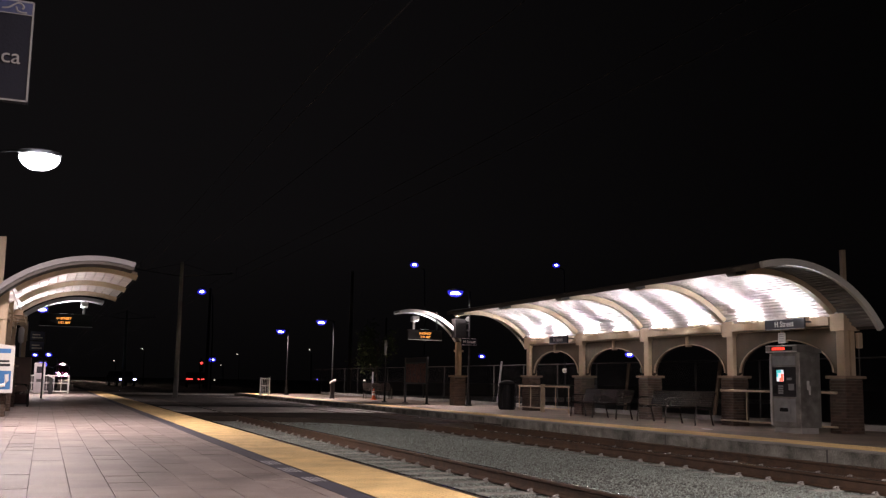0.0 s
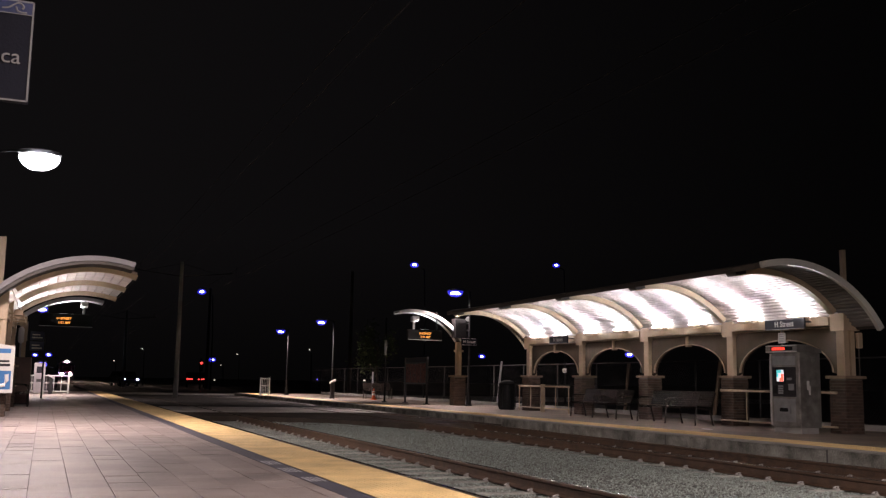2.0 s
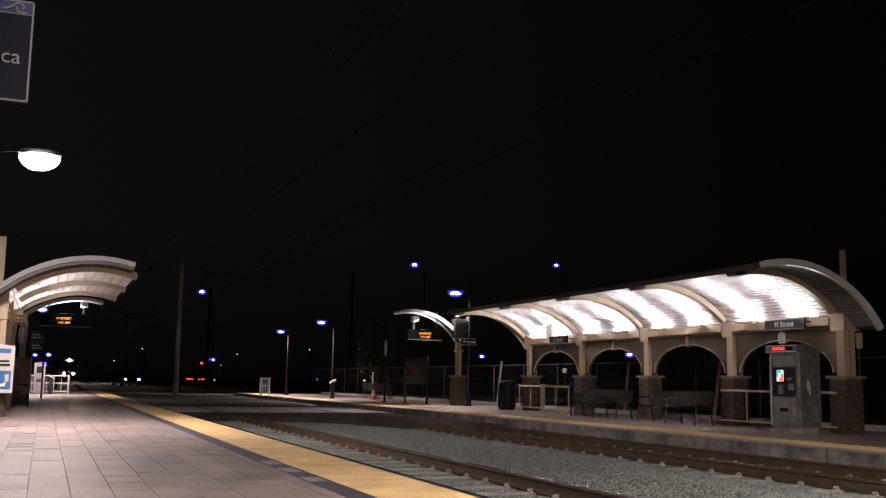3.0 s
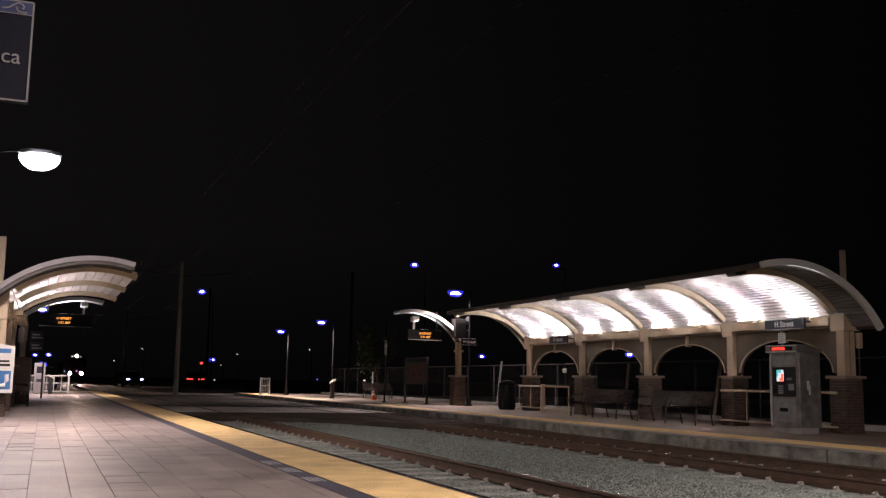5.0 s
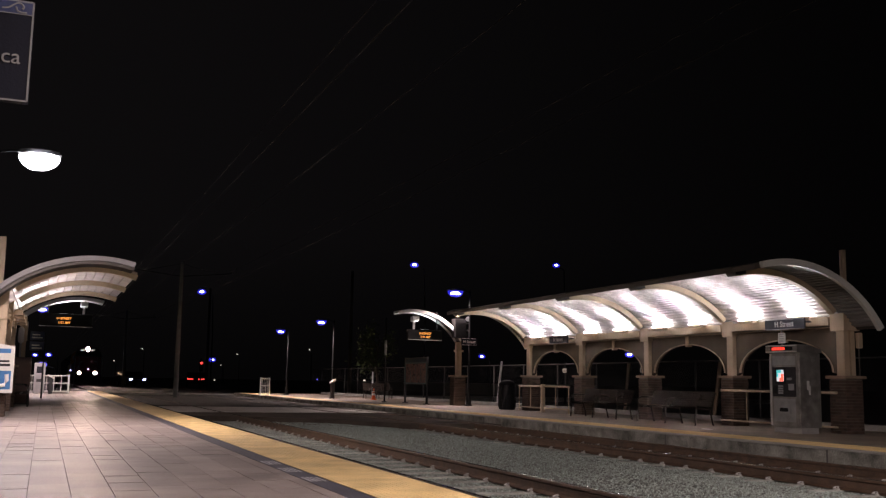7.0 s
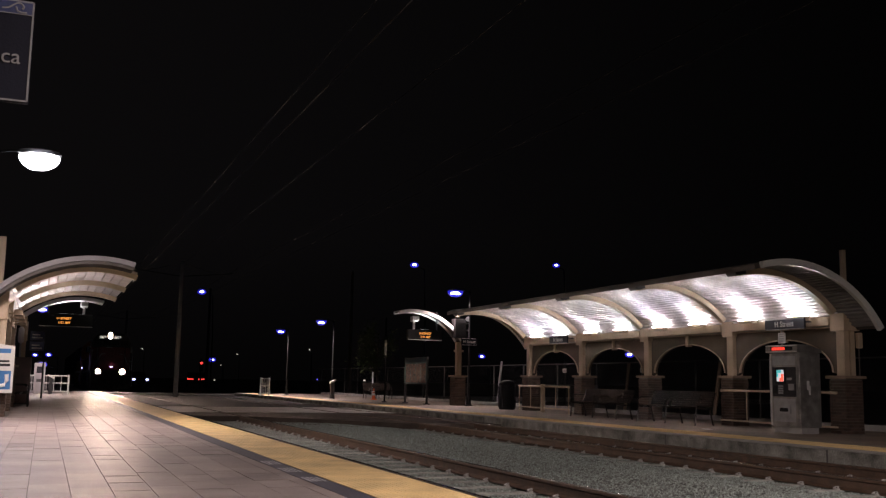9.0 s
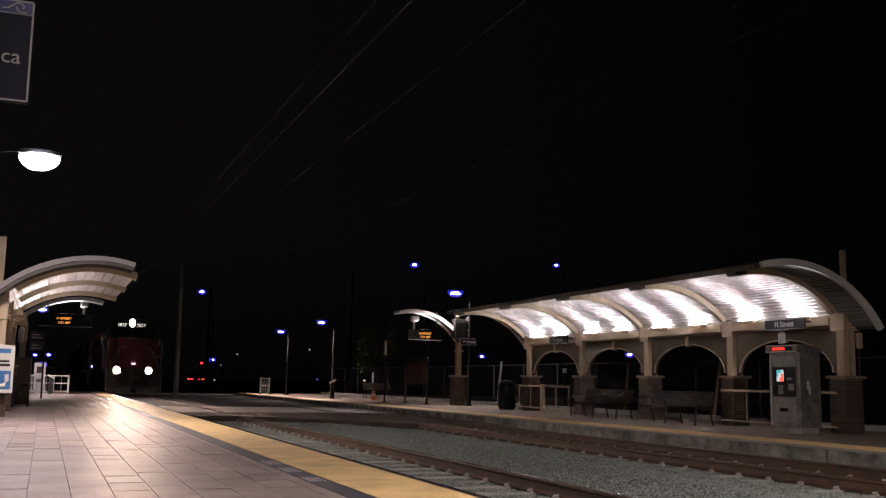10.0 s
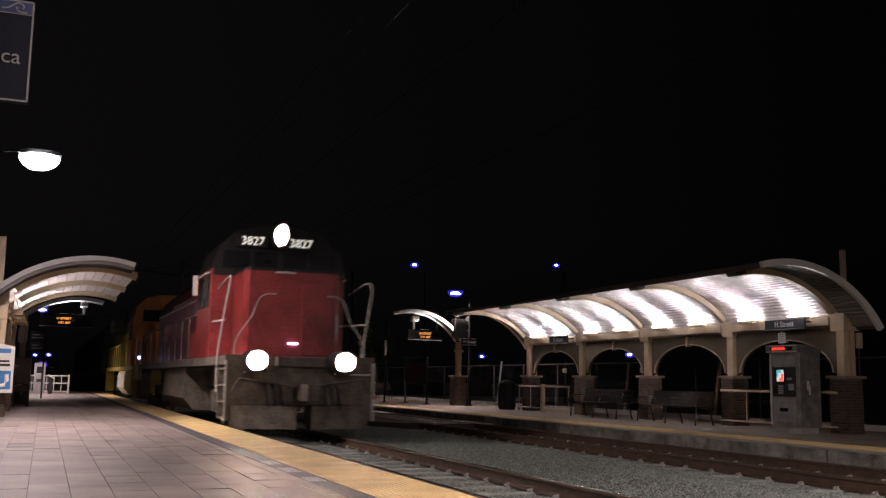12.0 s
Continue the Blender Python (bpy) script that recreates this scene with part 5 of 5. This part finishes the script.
def locomotive_orange():
    t = thing("locomotive", "orange and dark green diesel locomotive with yellow sills", "locomotive", pose(TRACK_A, 41.4, RAIL_Z), "train")
    L = 20.5
    underframe(t, L, M_LYELLOW, M_FASCIA, "yellow side sill")
    part("nose", prism([(-1.0, 2.7), (-1.0, 1.4), (-0.8, 1.15), (0.8, 1.15), (1.0, 1.4), (1.0, 2.7)], "z", 1.602, 3.3), M_ORANGE, t)
    prof = [(-1.56, 3.5), (-1.42, 4.12), (-1.02, 4.52), (-0.45, 4.66), (0.45, 4.66), (1.02, 4.52), (1.42, 4.12), (1.56, 3.5)]
    part("cab_body", boxes((-1.555, 1.555, 2.71, 5.1, 1.602, 3.498)), M_ORANGE, t, "orange cab sides")
    part("cab_roof", prism(prof, "y", 2.7, 5.1), M_ORANGE, t)
    for s in (-1, 1):
        for y0 in (3.0, 4.0):
            part("side_window", boxes((s * 1.566 - 0.012, s * 1.566 + 0.012, y0, y0 + 0.75, 2.7, 3.4), bevel=0.005), M_WINDOW, t, "dark cab window")
        stairwell(t, s, 0.4, M_LYELLOW, "yellow step side plate")
        stairwell(t, s, L - 1.2, M_LYELLOW)
        side_rail(t, s, 5.2, L - 1.5, M_LYELLOW, 9)
        part("front_rail", tube([(s * 1.55, 0.4, 0.6), (s * 1.55, 0.4, 2.4), (s * 1.50, 0.9, 2.75), (s * 1.50, 2.6, 2.75)], 0.026, sides=6), M_FASCIA, t)
    for x in (-0.66, 0.66):
        part("windshield", boxes((x - 0.5, x + 0.5, 2.69, 2.706, 3.5, 4.0)), M_WINDOW, t)
    hood = part("long_hood", prism([(-0.92, 1.602), (-0.92, 3.9), (-0.7, 4.25), (0.7, 4.25), (0.92, 3.9), (0.92, 1.602)], "y", 5.12, L - 1.3), M_GREEN, t, "dark green long hood")
    for s in (-1, 1):
        part("orange_band", boxes((s * 0.93 - 0.008, s * 0.93 + 0.008, 5.2, L - 1.4, 1.9, 3.0)), M_ORANGE, hood, "orange side band")
        for k in range(15):
            part("hood_door", boxes((s * 0.945 - 0.012, s * 0.945 + 0.012, 5.4 + k * 0.86, 5.4 + k * 0.86 + 0.8, 1.75, 1.88 + 1.5), bevel=0.006), M_ORANGE if k < 4 else M_LYELLOW, hood)
        part("radiator", boxes((s * 1.25 - 0.32, s * 1.25 + 0.32, L - 5.2, L - 1.6, 3.5, 4.2), bevel=0.03), M_GREEN, hood)
    part("end_plate", boxes((-1.5, 1.5, 0.32, 0.45, 0.5, 1.41)), M_LYELLOW, t)
    bogie(t, 3.9, (-1.35, 0.0, 1.35), M_GRIME)
    bogie(t, L - 3.9, (-1.35, 0.0, 1.35), M_GRIME)
    return t


def freight_car(label):
    t = thing("freight_car", label, "freight car", pose(TRACK_A, 60, RAIL_Z), "train")
    L = 16.0
    body = part("body", prism([(-1.5, 1.2), (-1.55, 2.0), (-1.55, 4.1), (-1.1, 4.5), (1.1, 4.5), (1.55, 4.1), (1.55, 2.0), (1.5, 1.2)], "y", 0.6, L - 0.6), M_CAR, t, "grimy grey-green car body")
    for s in (-1, 1):
        for k in range(12):
            part("side_post", boxes((s * 1.58 - 0.03, s * 1.58 + 0.03, 0.8 + k * 1.28, 0.9 + k * 1.28, 1.25, 4.1)), M_CAR, body)
        part("ladder", boxes(*[(s * 1.62 - 0.02, s * 1.62 + 0.02, 0.65, 1.1, 1.3 + 0.35 * k, 1.33 + 0.35 * k) for k in range(8)]), M_FASCIA, t, "pale end ladder")
    part("centre_sill", boxes((-0.35, 0.35, -0.3, L + 0.3, 0.75, 1.19)), M_GRIME, t)
    bogie(t, 2.2, (-0.88, 0.88), M_GRIME)
    bogie(t, L - 2.2, (-0.88, 0.88), M_GRIME)
    return t


M_WINDOW = mat("cab_window_glass", (0.012, 0.013, 0.015), 0.30, vary=0.1, bump=0.0, spec=0.12)
TRAIN = [(locomotive_red(), 0.0), (locomotive_orange(), 21.5)]
first_car = freight_car("grimy grey-green covered freight car coupled behind the locomotives")
TRAIN.append((first_car, 42.9))
for i in range(3):
    TRAIN.append((copy_thing(first_car, pose(TRACK_A, 80 + 17 * i, RAIL_Z)), 59.9 + 17 * i))

# ---- street beyond the platforms ----
def road_car(x, y, turn, front_glow, back_glow, label):
    t = thing("car", label, "car", pose(x, y, RAIL_Z - 0.012, 0, 0, turn) @ Matrix.Scale(1.25, 4), "cars")
    side = [(-2.1, 0.35), (-2.15, 0.62), (-2.0, 0.80), (-1.05, 0.90), (-0.45, 1.38), (0.9, 1.42), (1.6, 0.98), (2.1, 0.92), (2.2, 0.55), (2.1, 0.35)]
    part("body", prism(side, "x", -0.86, 0.86), M_CARPAINT, t, "dark car body")
    for s in (-1, 1):
        part("side_window", prism([(-0.85, 0.95), (-0.40, 1.30), (0.85, 1.34), (1.35, 0.98)], "x", s * 0.868 - 0.006, s * 0.868 + 0.006), M_WINDOW, t)
        for y2 in (-1.35, 1.3):
            w = part("wheel", lathe([(0.2, -0.1), (0.31, -0.1), (0.33, -0.05), (0.33, 0.08), (0.2, 0.1)], sides=18, m=pose(s * 0.78, y2, 0.33, 0, 90, 0)), M_BLACK, t)
            part("rim", lathe([(0.19, -0.105), (0.19, 0.105)], sides=14, m=pose(s * 0.78, y2, 0.33, 0, 90, 0)), M_STEEL, w)
        part("headlight", boxes((s * 0.62 - 0.13, s * 0.62 + 0.13, -2.19, -2.12, 0.60, 0.73), bevel=0.015), front_glow, t)
        part("tail_light", boxes((s * 0.52 - 0.30, s * 0.52 + 0.30, 2.13, 2.21, 0.74, 0.83), bevel=0.015), back_glow, t)
    part("windshield", prism([(-1.02, 0.91), (-0.47, 1.36), (-0.46, 1.34), (-1.0, 0.89)], "x", -0.75, 0.75), M_WINDOW, t)
    return t


M_CARPAINT = mat("dark_car_paint", (0.03, 0.03, 0.035), 0.3, metal=0.3, vary=0.15)
M_DULLRED = mat("tail_lens_unlit", (0.25, 0.01, 0.01), 0.3)
white_car = road_car(8.54, 122.0, 12, G_CAR, M_DULLRED, "dark car with bright bluish-white headlights on the street")
red_car = road_car(17.1, 122.0, 172, M_STEEL, G_RED, "dark car showing red tail lights on the street")


def traffic_signal(x, y, h):
    t = thing("traffic_signal", "traffic signal showing red on a dark pole", "traffic signal", pose(x, y, BED_Z - 0.03))
    part("pole", tube([(0, 0, 0), (0, 0, h + 0.6)], 0.08, sides=8), M_DARKSTEEL, t)
    head = part("signal_head", boxes((-0.2, 0.2, -0.32, -0.08, h - 0.75, h + 0.35), bevel=0.02), M_BLACK, t)
    part("red_lens", lathe([(0.13, 0), (0.11, 0.03)], sides=16, m=pose(0, -0.325, h + 0.1, 90)), G_RED, head, "glowing red lens")
    part("amber_lens", lathe([(0.15, 0), (0.13, 0.03)], sides=16, m=pose(0, -0.325, h - 0.2, 90)), M_CAP, head)
    part("green_lens", lathe([(0.15, 0), (0.13, 0.03)], sides=16, m=pose(0, -0.325, h - 0.5, 90)), M_GREEN, head)


traffic_signal(14.9, 104.0, 2.75)
tagged(part("far_pavement", boxes((EDGE_A + 0.01, 60, PLAT_END + 0.01, PLAT_END + 3.99, -0.6, -0.10)), M_CONC), "pale concrete pavement along the street", "pavement", kind="structure")

# ---- paving pieces ----
TILE_X0, TILE_W, TILE_L = -0.067, 0.3345, 0.669
bed = bpy.data.objects["paving_bed"]
tile = mesh_of("paver", boxes((-TILE_W / 2 + 0.003, TILE_W / 2 - 0.003, -TILE_L / 2 + 0.003, TILE_L / 2 - 0.003, -0.009, 0.0), bevel=0.002), M_PAVER)
rest = bmesh.new()
for c in range(-9, 7):
    x = TILE_X0 + (c + 0.5) * TILE_W
    y = 6.0 + (TILE_L / 2 if c % 2 else 0)
    while y < PLAT_END - 0.5:
        dz = rnd.uniform(-0.0012, 0.0012)
        if c >= -5 and y < 21.0:
            piece("paver", tile, bed, pose(x, y, dz, rnd.uniform(-0.38, 0.38), rnd.uniform(-0.3, 0.3)))
        else:
            box(rest, x - TILE_W / 2 + 0.003, x + TILE_W / 2 - 0.003, y - TILE_L / 2 + 0.003, y + TILE_L / 2 - 0.003, -0.009, dz)
        y += TILE_L
y = 6.0
while y < PLAT_END - 0.5:
    # cut pieces along the strip
    box(rest, TILE_X0 + 7 * TILE_W + 0.003, 2.412, y - TILE_L / 2 + 0.003, y + TILE_L / 2 - 0.003, -0.009, rnd.uniform(-0.0012, 0.0012))
    y += TILE_L
tagged(part("far_pavers", rest, M_PAVER_FAR, bed), kind="stuff")
slab("paving_margin", -6, TILE_X0 - 9 * TILE_W, -25, PLAT_END, -0.0095, 0.0, M_CONC, "plain concrete margin of the platform", "paving")
slab("paving_start", TILE_X0 - 9 * TILE_W + 0.003, 2.412, -25, 5.6, -0.0095, 0.0, M_CONC, "plain concrete start of the platform", "paving")
slab("blue_strip", 2.416, 2.636, -25, PLAT_END, -0.0295, 0.002, M_BLUE, "dark blue-grey strip along the platform edge", "paving")
slab("far_platform_top", 13.16, 19.0, -25, PLAT_END, -0.0295, 0.0, M_PLAT_B, "grey-brown platform surface", "paving")
slab("far_nosing", EDGE_B - 0.03, 12.296, -25, PLAT_END, -0.0295, 0.0, M_CONC, "concrete nosing of the platform edge", "paving")
slab("far_tactile_strip", 12.30, 13.156, -25, PLAT_END, -0.0295, 0.004, M_YELLOW, "yellow tactile strip on the far platform edge", "tactile paving")
strip = slab("tactile_strip", 2.64, EDGE_A + 0.02, -25, PLAT_END, -0.0295, 0.0, M_JOINT, "yellow tactile warning strip along the platform edge", "tactile paving")
mesh_p = mesh_of("tactile_panel", boxes((-0.417, 0.417, -0.3045, 0.3045, 0.0005, 0.006), bevel=0.0015), M_YELLOW)
for k in range(124):
    piece("tactile_panel", mesh_p, strip, pose(3.06, -7.42 + k * 0.61, rnd.uniform(0, 0.0008)))


def domes(x0, x1, y0, y1, z, owner, step=0.06):
    verts, faces = [], []
    nx, ny = int((x1 - x0) / step), int((y1 - y0) / step)
    for i in range(nx):
        for j in range(ny):
            x, y, b = x0 + (i + 0.5) * step, y0 + (j + 0.5) * step, len(verts)
            for r, h in ((0.0125, 0.0), (0.007, 0.005)):
                verts.extend((x + r * math.cos(k * math.tau / 6), y + r * math.sin(k * math.tau / 6), z + h) for k in range(6))
            for k in range(6):
                faces.append((b + k, b + (k + 1) % 6, b + 6 + (k + 1) % 6, b + 6 + k))
            faces.append(tuple(b + 6 + k for k in range(6)))
    me = bpy.data.meshes.new("domes")
    me.from_pydata(verts, [], faces)
    me.materials.append(M_YELLOW)
    ob = new("domes", me)
    ob.parent = owner
    tagged(ob, kind="stuff")


domes(2.66, 3.46, 6.0, 26.0, 0.006, strip)
domes(12.31, 13.15, 10.0, 30.0, 0.004, bpy.data.objects["far_tactile_strip"])
M_WORN = mat("worn_stencil_paint", (0.60, 0.60, 0.62), 0.7, vary=0.6, scale=30, fine=90, dirt=(0.10, 0.10, 0.13))
stencil = boxes(*[(2.44 + 0.045 * j, 2.466 + 0.045 * j, y, y + ln, 0.002, 0.0032) for y, ln in ((9.42, 0.42), (10.42, 0.5), (11.38, 0.5)) for j in range(4)])
tagged(part("stencil_marking", stencil, M_WORN), "worn white stencilled marking on the blue strip", "marking", kind="structure")
# panel joints of the far platform wall
for k in range(12):
    tagged(part("wall_joint", boxes((EDGE_B - 0.008, EDGE_B - 0.001, 13.0 + k * 4.6, 13.03 + k * 4.6, -0.36, -0.031)), M_JOINT), "dark joint in the concrete platform wall", "joint", kind="structure")


# ---- what moves ----
def travel(t):
    """How far the train's front is along the track at t seconds."""
    s = 12.0 - t
    return 19.9 + 20.0 * s + 0.30 * s * s


def motions():
    times = [0.25 * i for i in range(49)]
    for ob, back in TRAIN:
        walk(ob, [(t, pose(TRACK_A, travel(t) + back, RAIL_Z)) for t in times])
    # the wheels roll on the rails
    fine = [0.025 * i for i in range(481)]
    for ob, back in TRAIN:
        for w in ob.children:
            if w.name.split(".")[0] == "wheel":
                x, y, z = w.location
                walk(w, [(t, pose(x, y, z, math.degrees((travel(0) - travel(t)) / 0.505))) for t in fine])
    creep = [0.5 * i for i in range(25)]
    walk(white_car, [(t, pose(8.40 + 0.16 * t, 122.0 + 0.05 * t, RAIL_Z - 0.012, 0, 0, 12)) for t in creep])
    walk(red_car, [(t, pose(16.9 + 0.05 * t, 122.0 + 0.3 * t, RAIL_Z - 0.012, 0, 0, 172)) for t in creep])


motions()
